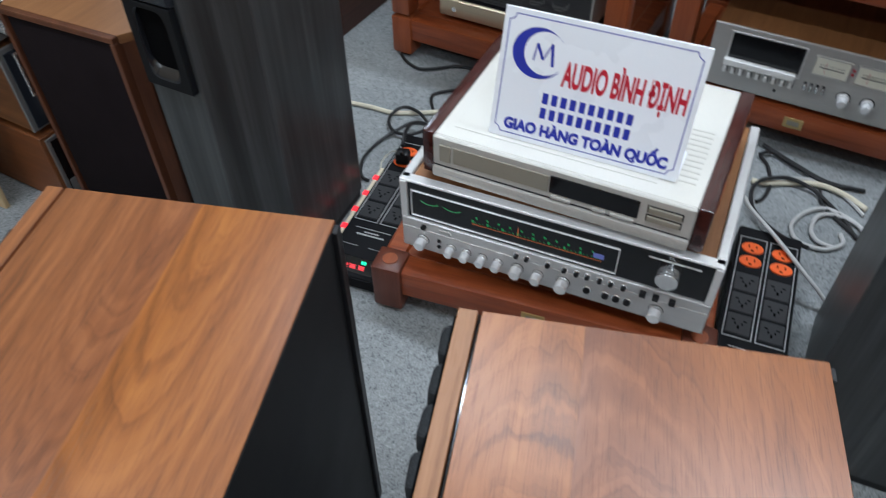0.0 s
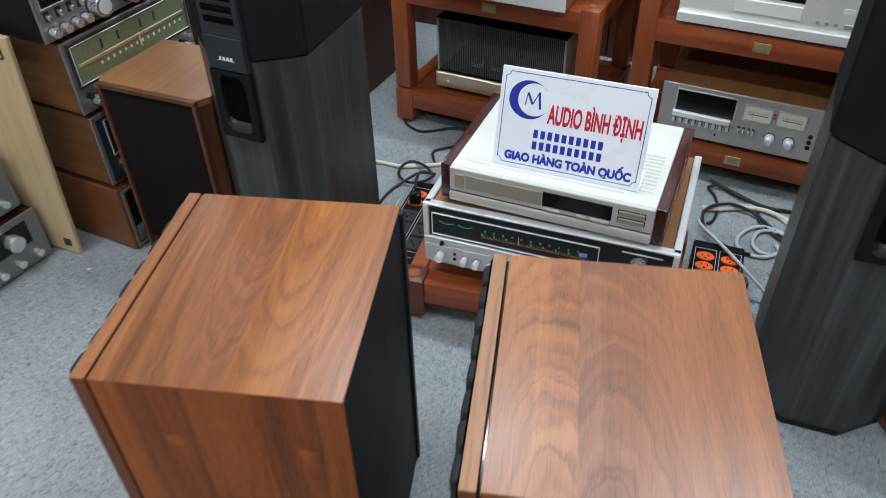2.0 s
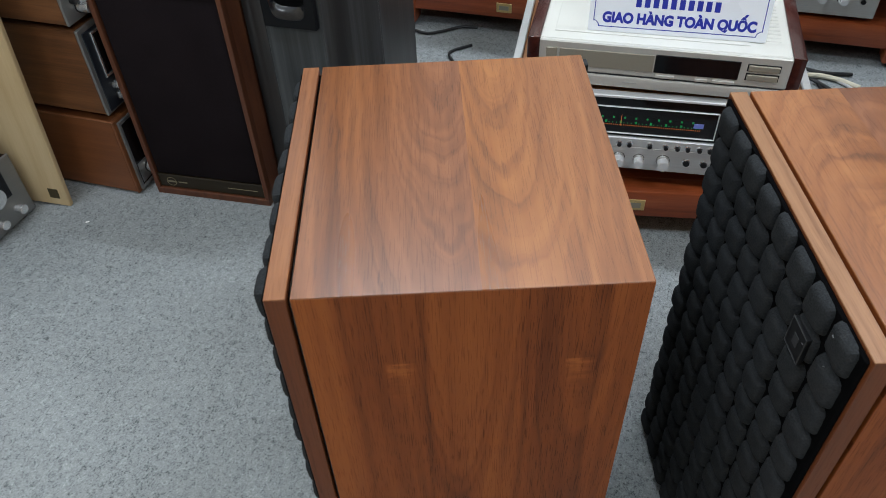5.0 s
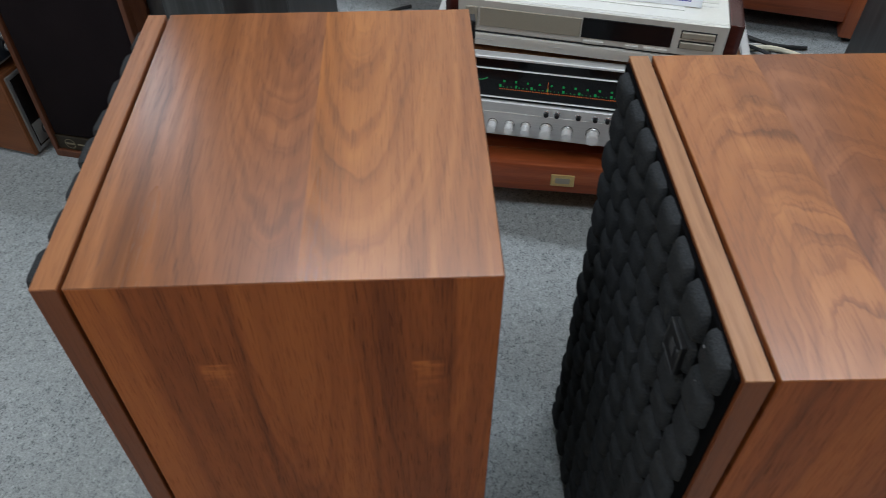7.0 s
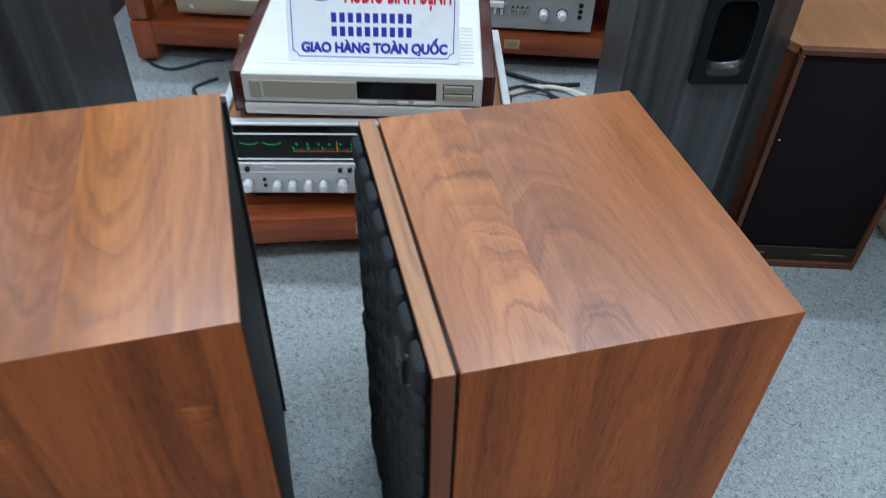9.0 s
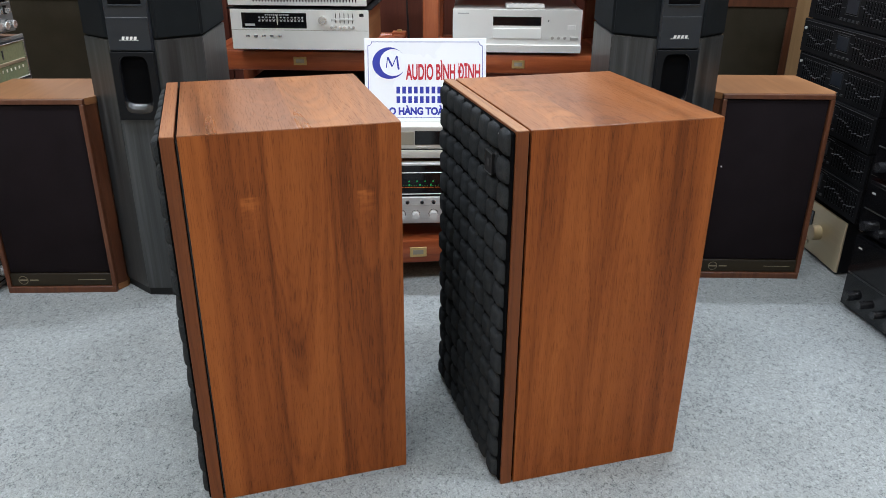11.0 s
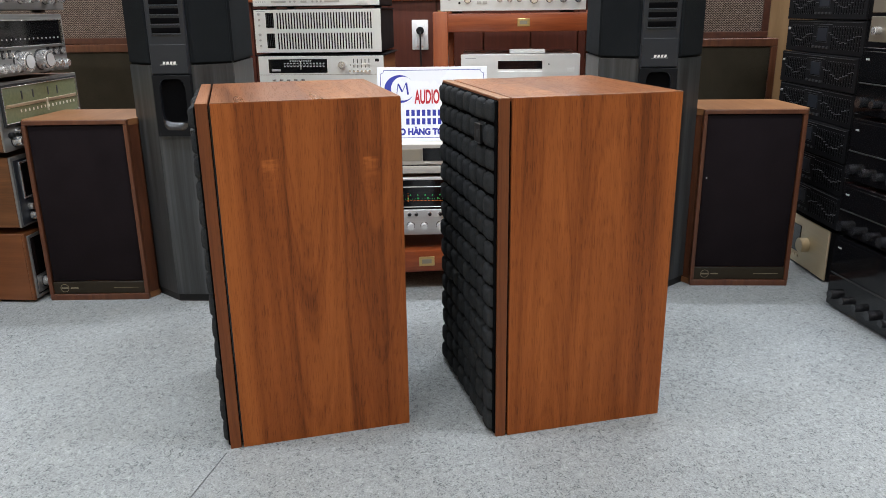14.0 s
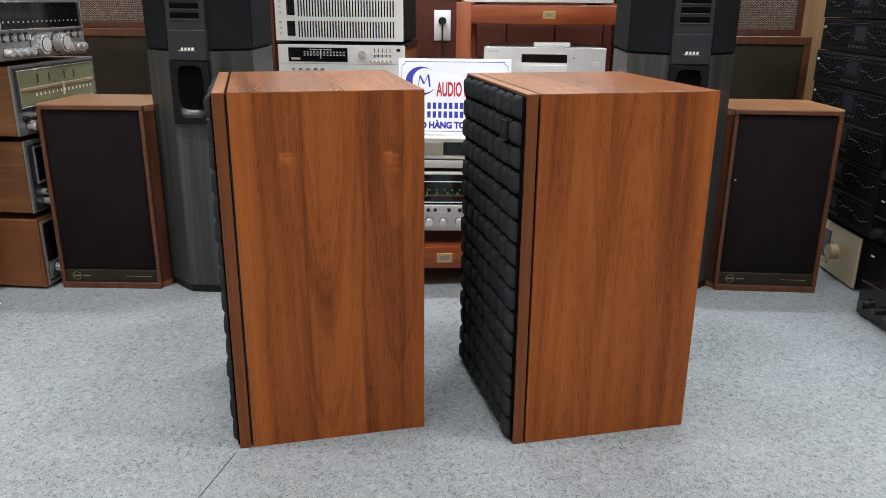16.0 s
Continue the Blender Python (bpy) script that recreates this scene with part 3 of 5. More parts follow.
def walnut_speaker(at, top, side, rail, label):
    """Local x runs from the foam front (-0.160) to the back (0.160), y from the near side to the far side."""
    W, D, H, T = 0.361, 0.320, 0.597, 0.019
    s = thing("bookshelf_speaker", at, label, "loudspeaker", "walnut loudspeakers")
    f, b, y0, y1 = -D / 2 + 0.0220, D / 2, -W / 2, W / 2
    part("side_panel", box(f, b, y0, y0 + T, 0, H - 0.0012, 0.0005), side, s, "walnut veneer side panel")
    part("side_panel", box(f, b, y1 - T, y1, 0, H - 0.0012, 0.0005), side, s)
    part("inner_top", box(f, b - 0.004, y0 + T, y1 - T, H - T, H - 0.0012, 0), side, s)
    part("top_panel", box(f, b, y0, y1, H - 0.0012, H, 0.0005), top, s, "figured walnut veneer top")
    part("bottom_panel", box(f, b - 0.004, y0 + T, y1 - T, 0, T, 0.0008), side, s)
    back = part("back_panel", box(b - 0.003, b + 0.0008, y0 + 0.003, y1 - 0.003, 0.003, H - 0.003, 0.0006), BACK_BLACK, s, "black painted back board")
    part("terminal_recess", box(b - 0.001, b + 0.0006, -0.012, 0.012, 0.40, 0.45, 0.0004), RECESS_SHADE, back)
    part("back_batten", box(b - 0.001, b + 0.006, y1 - 0.016, y1 - 0.002, 0.004, H - 0.004, 0.001), BLACK, back)
    part("baffle", box(f - 0.0035, f + 0.012, y0 + 0.006, y1 - 0.006, 0.006, H - 0.006, 0.001), GLOSS, s, "black shadow gap board")
    g0, g1 = -D / 2, -D / 2 + 0.0180
    grille = thing("grille", Matrix(), "", "")
    grille.parent = s
    part("frame_side", box(g0, g1, y0, y0 + 0.014, 0, H - 0.0012, 0.0006), WALNUT_EDGE, grille, "walnut grille frame")
    part("frame_side", box(g0, g1, y1 - 0.014, y1, 0, H - 0.0012, 0.0006), WALNUT_EDGE, grille)
    part("frame_top", box(g0, g1, y0, y1, H - 0.0012, H, 0.0005), rail, grille)
    part("frame_rail", box(g0, g1, y0 + 0.014, y1 - 0.014, H - 0.014, H - 0.0012, 0.0005), WALNUT_EDGE, grille)
    part("frame_bottom", box(g0, g1, y0 + 0.014, y1 - 0.014, 0, 0.014, 0.0015), WALNUT_EDGE, grille)
    # Sheet far darker than the blocks: the shade between them is its colour.
    part("foam_sheet", box(g0 - 0.003, g1, y0 + 0.004, y1 - 0.004, 0.004, H - 0.004, 0.002), RECESS_SHADE, grille)
    me = None
    for r in range(15):
        for c in range(8):
            m = pose(g0 - 0.001 + random.uniform(-0.0012, 0.0012), y0 + 0.0105 + 0.0425 * (c + 0.5) + random.uniform(-0.0008, 0.0008), 0.004 + 0.0393 * (r + 0.5) + random.uniform(-0.0008, 0.0008), random.uniform(-2, 2), random.uniform(-4, 4), random.uniform(-4, 4))
            if me is None:
                me = part("foam_block", foam_block(), FOAM, grille, "", m).data
            else:
                part("foam_block", me, FOAM, grille, "", m)
    badge = part("badge", box(g0 - 0.0130, g0 - 0.0080, y0 + 0.0600, y0 + 0.0895, H - 0.0800, H - 0.0480, 0.0006), BLACK, grille, "small black badge with grey rim")
    for a0, a1, b0, b1 in ((0.0600, 0.0895, 0.0480, 0.0491), (0.0600, 0.0895, 0.0789, 0.0800), (0.0600, 0.0611, 0.0491, 0.0789), (0.0884, 0.0895, 0.0491, 0.0789)):
        part("badge_rim", box(g0 - 0.0135, g0 - 0.0128, y0 + a0, y0 + a1, H - b1, H - b0, 0), BADGE_RIM, badge)
    part("badge_mark", box(g0 - 0.0135, g0 - 0.0128, y0 + 0.070, y0 + 0.079, H - 0.070, H - 0.058, 0.0002), BADGE_RIM, badge)
    return s


def from_corners(nl, nr, fr):
    """Pose of a box whose near left, near right and far right floor corners are known."""
    yaw = math.degrees(math.atan2(nr[1] - nl[1], nr[0] - nl[0]))
    return pose((nl[0] + fr[0]) / 2, (nl[1] + fr[1]) / 2, 0, 0, 0, yaw)


walnut_speaker(from_corners((-0.405, 0.184), (-0.102, 0.288), (-0.222, 0.628)), WALNUT_A, WALNUT_SIDE_A, WALNUT_RAIL, "walnut bookshelf loudspeaker with black foam block grille on the carpet")
swirl_speaker = walnut_speaker(from_corners((0.054, 0.246), (0.361, 0.345), (0.251, 0.685)), WALNUT_B, WALNUT_SIDE_B, PALE_RAIL, "walnut bookshelf loudspeaker with swirling top grain and foam grille")
for fy, fz, fa in ((0.035, 0.586, 25), (0.029, 0.556, -40), (0.064, 0.541, 10)):
    fleck = part("dust_fleck", box(-0.0004, 0.0004, -0.0011, 0.0011, -0.0004, 0.0004, 0.0001), CAP_GREY, swirl_speaker, "tiny pale dust fleck")
    fleck.matrix_basis = pose(-0.1735, -0.1805 + fy, fz, fa)


# ---- small teak loudspeakers beside the towers ----
def teak_speaker(at, label):
    """Origin: middle of the front's lower edge; front faces -y."""
    W, H, D, C = 0.268, 0.479, 0.225, 0.022
    s = thing("teak_speaker", at, label, "loudspeaker", "teak loudspeakers")
    w = W / 2
    plan = [(-w + 0.004, 0.0), (w - 0.004, 0.0), (w + 0.012, C), (w - 0.004, D), (-w + 0.004, D), (-w - 0.012, C)]
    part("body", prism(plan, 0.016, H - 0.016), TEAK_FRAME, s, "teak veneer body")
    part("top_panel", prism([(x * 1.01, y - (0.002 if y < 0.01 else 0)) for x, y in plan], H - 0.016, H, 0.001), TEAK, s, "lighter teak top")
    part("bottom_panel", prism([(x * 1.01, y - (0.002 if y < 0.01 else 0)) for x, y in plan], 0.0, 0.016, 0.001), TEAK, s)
    for sx in (-1, 1):
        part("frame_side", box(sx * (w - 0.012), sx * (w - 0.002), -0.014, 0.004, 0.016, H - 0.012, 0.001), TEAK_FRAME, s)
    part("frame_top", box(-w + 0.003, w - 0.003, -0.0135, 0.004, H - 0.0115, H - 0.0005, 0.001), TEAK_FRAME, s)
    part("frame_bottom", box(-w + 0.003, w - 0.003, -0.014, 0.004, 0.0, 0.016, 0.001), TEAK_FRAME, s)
    cloth = part("grille_cloth", box(-w + 0.013, w - 0.013, -0.008, 0.004, 0.052, H - 0.0125, 0.004, 2), GRILLE, s, "brown-black cloth grille")
    strip = part("plinth_strip", box(-w + 0.012, w - 0.012, -0.009, 0.004, 0.017, 0.050, 0.001), STRIP_OLIVE, s, "dark olive gloss name strip")
    ring = bmesh.new()
    for j in range(24):
        a, b = 2 * math.pi * j / 24, 2 * math.pi * (j + 1) / 24
        ring.faces.new([ring.verts.new((r * math.cos(t), -0.0096, r * math.sin(t))) for r, t in ((0.0115, a), (0.0115, b), (0.0100, b), (0.0100, a))])
    part("emblem", ring, EMBLEM, strip, "thin ring emblem", pose(-w + 0.042, 0, 0.033))
    part("name_bar", box(-w + 0.033, -w + 0.051, -0.0096, -0.007, 0.031, 0.035, 0), EMBLEM, strip)
    part("name_bar", box(-w + 0.058, -w + 0.078, -0.0096, -0.007, 0.0315, 0.0345, 0), EMBLEM, strip)
    part("name_bar", box(w - 0.095, w - 0.028, -0.0096, -0.007, 0.0325, 0.0338, 0), EMBLEM, strip)
    return s


teak_speaker(pose(-1.0025, 0.9015, 0, 0, 0, 4.2), "teak loudspeaker with dark cloth grille beside a stack of amplifiers")
right_teak = teak_speaker(pose(0.7195, 1.0705, 0, 0, 0, 1.5), "teak loudspeaker with dark cloth grille and a white speck")
part("speck", drum(0.002, 0.0022, 10, 0), WHITE, right_teak, "tiny white speck", pose(-0.110, -0.006, 0.300))


# ---- tower loudspeakers ----
def tower(at, label):
    """Origin: middle of the front facet's lower edge."""
    s = thing("tower_speaker", at, label, "loudspeaker", "tower loudspeakers")
    a, b, c, d, e = 0.0525, 0.132, 0.065, 0.31, 0.112
    plan = [(-a, 0), (a, 0), (b, c), (e, d), (-e, d), (-b, c)]
    grow = lambda k: [(x * k, (y - 0.15) * k + 0.15) for x, y in plan]
    part("base", prism(grow(0.97), 0.0, 0.02), BLACK, s)
    part("body", prism(plan, 0.02, 0.611, 0.0015), ASH, s, "grey ash foil lower body")
    part("grille", prism(grow(1.012), 0.611, 1.06, 0.006), TOWER_CLOTH, s, "black cloth upper grille")
    part("top_cap", prism(grow(1.0), 1.06, 1.08, 0.004), BLACK, s)
    panel = part("front_panel", box(-0.047, 0.047, -0.010, 0.006, 0.588, 1.06, 0.003), SATIN, s, "charcoal front panel")
    part("logo_plate", box(-0.045, 0.045, -0.0125, -0.009, 0.592, 0.660, 0.001), SATIN, panel)
    for i in range(4):
        bm = bmesh.new()
        x = -0.016 + i * 0.0085
        bm.faces.new([bm.verts.new((x + d, -0.0130, z)) for d, z in ((0, 0.6140), (0.0058, 0.6140), (0.0074, 0.6206), (0.0016, 0.6206))])
        part("logo_bar", bm, WHITE, panel)
    part("logo_line", box(-0.022, 0.020, -0.0130, -0.0120, 0.6126, 0.6134, 0), WHITE, panel)
    N = 40

    def lip(name, shape, material, label):
        """Rings of growing depth; square ones (p = 0) and rounded ones."""
        rim, rings = bmesh.new(), []
        for (hw, z0, z1, y, p) in shape:
            r = []
            for j in range(N):
                t = 2 * math.pi * j / N
                cx, cz = math.cos(t), math.sin(t)
                k = 1 / max(abs(cx), abs(cz))
                px, pz = (cx * k, cz * k) if p == 0 else (math.copysign(abs(cx) ** p, cx), math.copysign(abs(cz) ** p, cz))
                r.append(rim.verts.new((px * hw, y, (z0 + z1) / 2 + pz * (z1 - z0) / 2)))
            rings.append(r)
        for u, q in zip(rings, rings[1:]):
            for j in range(N):
                rim.faces.new((u[j], u[(j + 1) % N], q[(j + 1) % N], q[j]))
        bmesh.ops.recalc_face_normals(rim, faces=rim.faces[:])
        part(name, rim, material, panel, label)

    lip("port_plate", ((0.0470, 0.441, 0.588, 0.0, 0), (0.0470, 0.441, 0.588, -0.0116, 0), (0.0460, 0.442, 0.587, -0.0124, 0), (0.032, 0.456, 0.580, -0.0124, 0.4)), PORT_PLATE, "satin black port plate")
    lip("port_flare", ((0.032, 0.456, 0.580, -0.0124, 0.4), (0.0312, 0.4605, 0.579, -0.0115, 0.42), (0.0306, 0.4655, 0.5785, -0.0095, 0.45), (0.0300, 0.4715, 0.578, -0.0055, 0.45), (0.0297, 0.4750, 0.5775, -0.0015, 0.45)), PORT, "glossy black port flare")
    hole = bmesh.new()
    hole.faces.new([hole.verts.new((math.copysign(abs(math.cos(2 * math.pi * j / N)) ** 0.45, math.cos(2 * math.pi * j / N)) * 0.030, -0.0018, 0.5262 + math.copysign(abs(math.sin(2 * math.pi * j / N)) ** 0.45, math.sin(2 * math.pi * j / N)) * 0.0520)) for j in range(N)])
    # Flat face near the front; the port's inner shade is painted on.
    part("port_hole", hole, RECESS_SHADE, panel)
    slot_mesh = lip_mesh = None
    for i in range(13):
        z = 0.686 + i * 0.0218
        if slot_mesh is None:
            # Shallow slot blocks, with the shade inside them given as colour.
            slot_mesh = part("vent_slot", box(-0.035, 0.035, -0.0108, -0.007, 0, 0.0135, 0.0055, 3), RECESS_SHADE, panel, "", pose(0, 0, z)).data
            lip_mesh = part("vent_lip", box(-0.036, 0.036, -0.0128, -0.009, -0.0042, -0.0004, 0.0018, 2), SATIN, panel, "", pose(0, 0, z)).data
        else:
            part("vent_slot", slot_mesh, RECESS_SHADE, panel, "", pose(0, 0, z))
            part("vent_lip", lip_mesh, SATIN, panel, "", pose(0, 0, z))
    return s


tower(pose(-0.732, 0.8865, 0, 0, 0, 1.6), "tall grey tower loudspeaker with black cloth top and port")
tower(pose(0.4510, 1.0035, 0, 0, 0, 5.8), "tall grey tower loudspeaker turned slightly inwards")


# ---- large loudspeakers at the back ----
def back_speaker(x0, x1, y, z0, z1, cloth, label, frame_mat):
    s = thing("large_speaker", pose(0, y, z0), label, "loudspeaker", "large loudspeakers at the back")
    h = z1 - z0
    part("cabinet", box(x0, x1, 0.012, 0.42, 0, h, 0.002), DARK_CAB, s)
    part("frame_top", box(x0, x1, -0.004, 0.012, h - 0.026, h, 0.002), frame_mat, s)
    part("frame_bottom", box(x0, x1, -0.004, 0.012, 0, 0.022, 0.002), frame_mat, s)
    part("frame_side", box(x0, x0 + 0.022, -0.004, 0.012, 0.022, h - 0.026, 0.002), frame_mat, s)
    part("frame_side", box(x1 - 0.022, x1, -0.004, 0.012, 0.022, h - 0.026, 0.002), frame_mat, s)
    part("grille_cloth", box(x0 + 0.022, x1 - 0.022, 0.002, 0.012, 0.022, h - 0.026, 0.001), cloth, s)
    return s


back_speaker(-1.72, -1.045, 1.72, 0.0, 0.632, OLIVE_CLOTH, "large dark wood loudspeaker with olive cloth grille", TEAK_FRAME)
back_speaker(-1.72, -1.06, 1.74, 0.632, 1.25, WOVEN, "large loudspeaker with woven brown and cream grille cloth", DARK_CAB)
back_speaker(0.52, 0.985, 1.72, 0.0, 0.632, OLIVE_CLOTH, "large wood loudspeaker with dark olive cloth grille", TEAK_FRAME)
back_speaker(0.50, 0.955, 1.74, 0.632, 1.25, WOVEN, "large loudspeaker with woven brown and cream grille cloth", DARK_CAB)


# ---- hi-fi racks ----
def rack(at, W, D, tiers, label, group="wooden racks", blocks=True, top=None):
    """Origin: middle of the front's lower edge. tiers: heights of the rails' middle."""
    s = thing("hifi_rack", at, label, "rack", group)
    w, h = W / 2, 0.031
    for i, z in enumerate(tiers):
        y = 0.006
        part("front_rail", box(-w + 0.05, w - 0.05, y, y + 0.05, z - h, z + h, 0.006, 2), RACK_WOOD, s)
        part("back_rail", box(-w + 0.05, w - 0.05, D - 0.05, D - 0.006, z - h, z + h, 0.004), RACK_WOOD, s)
        for sx in (-1, 1):
            part("side_rail", box(sx * (w - 0.008), sx * (w - 0.05), 0.058, D - 0.058, z - h, z + h, 0.004), RACK_WOOD, s)
        part("shelf", box(-w + 0.05, w - 0.05, y + 0.05, D - 0.05, z + 0.008, z + h - 0.004, 0.002), RACK_WOOD, s)
        b = part("name_plate", box(-0.021, 0.021, y - 0.002, y + 0.001, z - 0.013, z + 0.013, 0.0008), BRASS, s, "small brass name plate")
        part("plate_mark", box(-0.013, 0.013, y - 0.0026, y - 0.0018, z - 0.006, z + 0.006, 0), CREAM_DARK, b)
    for sx in (-1, 1):
        for y in (0.0, D - 0.058):
            xo, xi = sx * w, sx * (w - 0.058)
            part("foot_block", box(min(xo, xi), max(xo, xi), y, y + 0.058, 0.012, 0.118, 0.006, 2), BLOCK_WOOD if len(tiers) == 1 else RACK_POST, s)
            part("foot", box(min(xo, xi) + 0.014, max(xo, xi) - 0.014, y + 0.014, y + 0.044, 0, 0.012, 0.002), BLACK, s)
            if len(tiers) == 1:
                part("peg", drum(0.014, 0.0015, 20, 0), RACK_POST, s, "", pose((xo + xi) / 2, y + 0.029, 0.118, -90))
            else:
                zt = (tiers[-1] + 0.038) if top is None else top
                part("post", box(min(xo, xi) + 0.003, max(xo, xi) - 0.003, y + 0.003, y + 0.055, 0.126, zt, 0.004, 2), RACK_POST, s)
                part("spacer", drum(0.008, 0.010, 14, 0), BRASS, s, "", pose((xo + xi) / 2, y + 0.029, 0.117, -90))
                part("post_cap", drum(0.010, 0.006, 16, 0.001), BRASS, s, "", pose((xo + xi) / 2, y + 0.029, zt, -90))
    return s


rack(pose(-0.13, 0.9935, 0, 0, 0, 9.9), 0.611, 0.35, [0.081], "low reddish wood stand with square corner blocks", "low stand")
rack(pose(-0.560, 1.718, 0), 0.625, 0.46, [0.085, 0.424], "two-tier reddish wood rack with brass name plates")
rack(pose(0.147, 1.787, 0), 0.634, 0.46, [0.079, 0.410, 0.690], "three-tier reddish wood rack with brass name plates")


# ---- centre: receiver, disc player, sign ----
def receiver():
    """Silver-faced receiver; origin at the middle of the front's lower edge."""
    s = thing("receiver", pose(-0.1255, 1.0265, 0.150, 0, 0, 5.7), "silver-faced stereo receiver with lit green tuner dial on the low stand", "receiver")
    w, H, D = 0.265, 0.157, 0.36
    part("cabinet", box(-w + 0.016, w - 0.016, 0.012, D, 0.004, H - 0.006, 0.002), CASE_WOOD, s, "orange-brown wood veneer case")
    for sx in (-1, 1):
        part("side_rail", box(sx * (w - 0.016), sx * w, 0.0, D, 0.0, H, 0.002), SILVER, s, "silver edge rail")
        for y in (0.05, D - 0.05):
            part("foot", box(sx * (w - 0.05) - 0.014, sx * (w - 0.05) + 0.014, y - 0.014, y + 0.014, -0.042, 0.004, 0.003), BLACK, s)
    face = part("faceplate", box(-w, w, -0.006, 0.012, 0.0, 0.070, 0.002), SILVER_FACE, s, "brushed silver control panel")
    part("top_bezel", box(-w, w, -0.006, 0.012, H - 0.006, H, 0.0015), SILVER, s)
    for sx in (-1, 1):
        part("side_bezel", box(sx * (w - 0.012), sx * w, -0.006, 0.012, 0.070, H - 0.006, 0.001), SILVER, s)
    glass = part("dial_glass", box(-w + 0.012, w - 0.012, -0.001, 0.012, 0.070, H - 0.006, 0.001), GLOSS, s, "black glass tuner dial")
    fx0, fx1, fz0, fz1 = -w + 0.020, 0.110, 0.078, H - 0.026
    for n, b in (("dial_frame", (fx0, fx1, fz1, fz1 + 0.002)), ("dial_frame", (fx0, fx1, fz0 - 0.002, fz0)), ("dial_frame", (fx0 - 0.002, fx0, fz0 - 0.002, fz1 + 0.002)), ("dial_frame", (fx1, fx1 + 0.002, fz0 - 0.002, fz1 + 0.002))):
        slab(glass, n, *b, SILVER, 0.003, -0.001)
    marks = bmesh.new()
    for i in range(34):
        x = -0.135 + i * 0.0066
        big = i % 4 == 0
        box(x - 0.0007, x + (0.0030 if big else 0.0006), -0.0022, -0.0008, 0.098, 0.1025 if big else 0.0995, 0, 1, marks)
        if i % 3 == 1:
            box(x - 0.001, x + 0.0022, -0.0022, -0.0008, 0.108, 0.1112, 0, 1, marks)
    part("dial_scale", marks, DIAL_GLOW, glass, "green glowing dial numerals")
    dots = bmesh.new()
    for i in range(60):
        x = -0.135 + i * 0.0037
        box(x, x + 0.0016, -0.0022, -0.0008, 0.0935, 0.0948, 0, 1, dots)
    part("dial_dots", dots, AMBER_GLOW, glass, "amber dotted scale line")
    part("dial_pointer", box(-0.055, -0.0542, -0.0026, -0.001, 0.092, 0.116, 0), AMBER_GLOW, glass)
    for cx in (-0.213, -0.172):
        arc = pipe([(cx - 0.016, -0.0014, 0.113), (cx - 0.006, -0.0014, 0.1085), (cx + 0.006, -0.0014, 0.1085), (cx + 0.016, -0.0014, 0.113)], 0.0007, 5, 5)
        part("meter_arc", arc, DIAL_GLOW, glass, "green meter arc")
    part("blue_meter", box(0.072, 0.089, -0.0026, -0.001, 0.099, 0.109, 0.001), BLUE_GLOW, glass, "small blue-lit meter")
    slab(glass, "light_bar", 0.155, 0.235, 0.134, 0.136, SILVER_DARK, 0.002, -0.001)
    big = knob(s, 0.190, 0.109, 0.0172, 0.020, CHROME, -0.001, "tuning_knob", "large ribbed tuning knob", 32)
    slab(face, "groove", -w, w, 0.0488, 0.0502, SILVER_DARK, 0.0068, 0.0)
    X = lambda f: -w + 0.006 + f * (2 * w - 0.012)
    for f, r in ((0.065, 0.0115), (0.17, 0.009), (0.225, 0.009), (0.282, 0.009), (0.337, 0.009), (0.405, 0.0115), (0.475, 0.0105), (0.56, 0.0125), (0.86, 0.0125)):
        knob(s, X(f), 0.026, r * 1.0, 0.0012, SOCKET_GREY, -0.006, "knob_base", "dark ring round the knob")
        knob(s, X(f), 0.026, r * 0.92, 0.007, CHROME, -0.0068, "knob_skirt", "", 20, r * 0.80)
        knob(s, X(f), 0.026, r * 0.84, 0.015, CLEAR_SILVER, -0.0125, "knob", "clear-edged silver knob")
    for f in (0.64, 0.70, 0.735, 0.77):
        knob(s, X(f), 0.027, 0.0058, 0.008, BLACK, -0.006, "button", "black push button", 14)
        knob(s, X(f), 0.027, 0.0072, 0.003, CHROME, -0.006, "button_ring", "", 16)
    for f in (0.40, 0.435, 0.505, 0.56, 0.60, 0.635, 0.675, 0.71, 0.75):
        knob(s, X(f), 0.058, 0.0058, 0.003, CHROME, -0.006, "button_ring", "", 16)
        knob(s, X(f), 0.058, 0.0040, 0.009, BLACK, -0.006, "small_knob", "", 12)
    for f in (0.81, 0.85, 0.90):
        slab(s, "switch", X(f) - 0.005, X(f) + 0.005, 0.052, 0.062, BLACK, 0.008, -0.006)
    knob(s, X(0.07), 0.058, 0.0050, 0.006, BLACK, -0.006, "power_button", "", 14)
    for z in (0.020, 0.034):
        knob(s, X(0.125), z, 0.0036, 0.003, BLACK, -0.006, "jack", "", 12)
    slab(s, "badge_plate", X(0.125), X(0.17), 0.054, 0.062, SILVER_DARK, 0.001, -0.006)


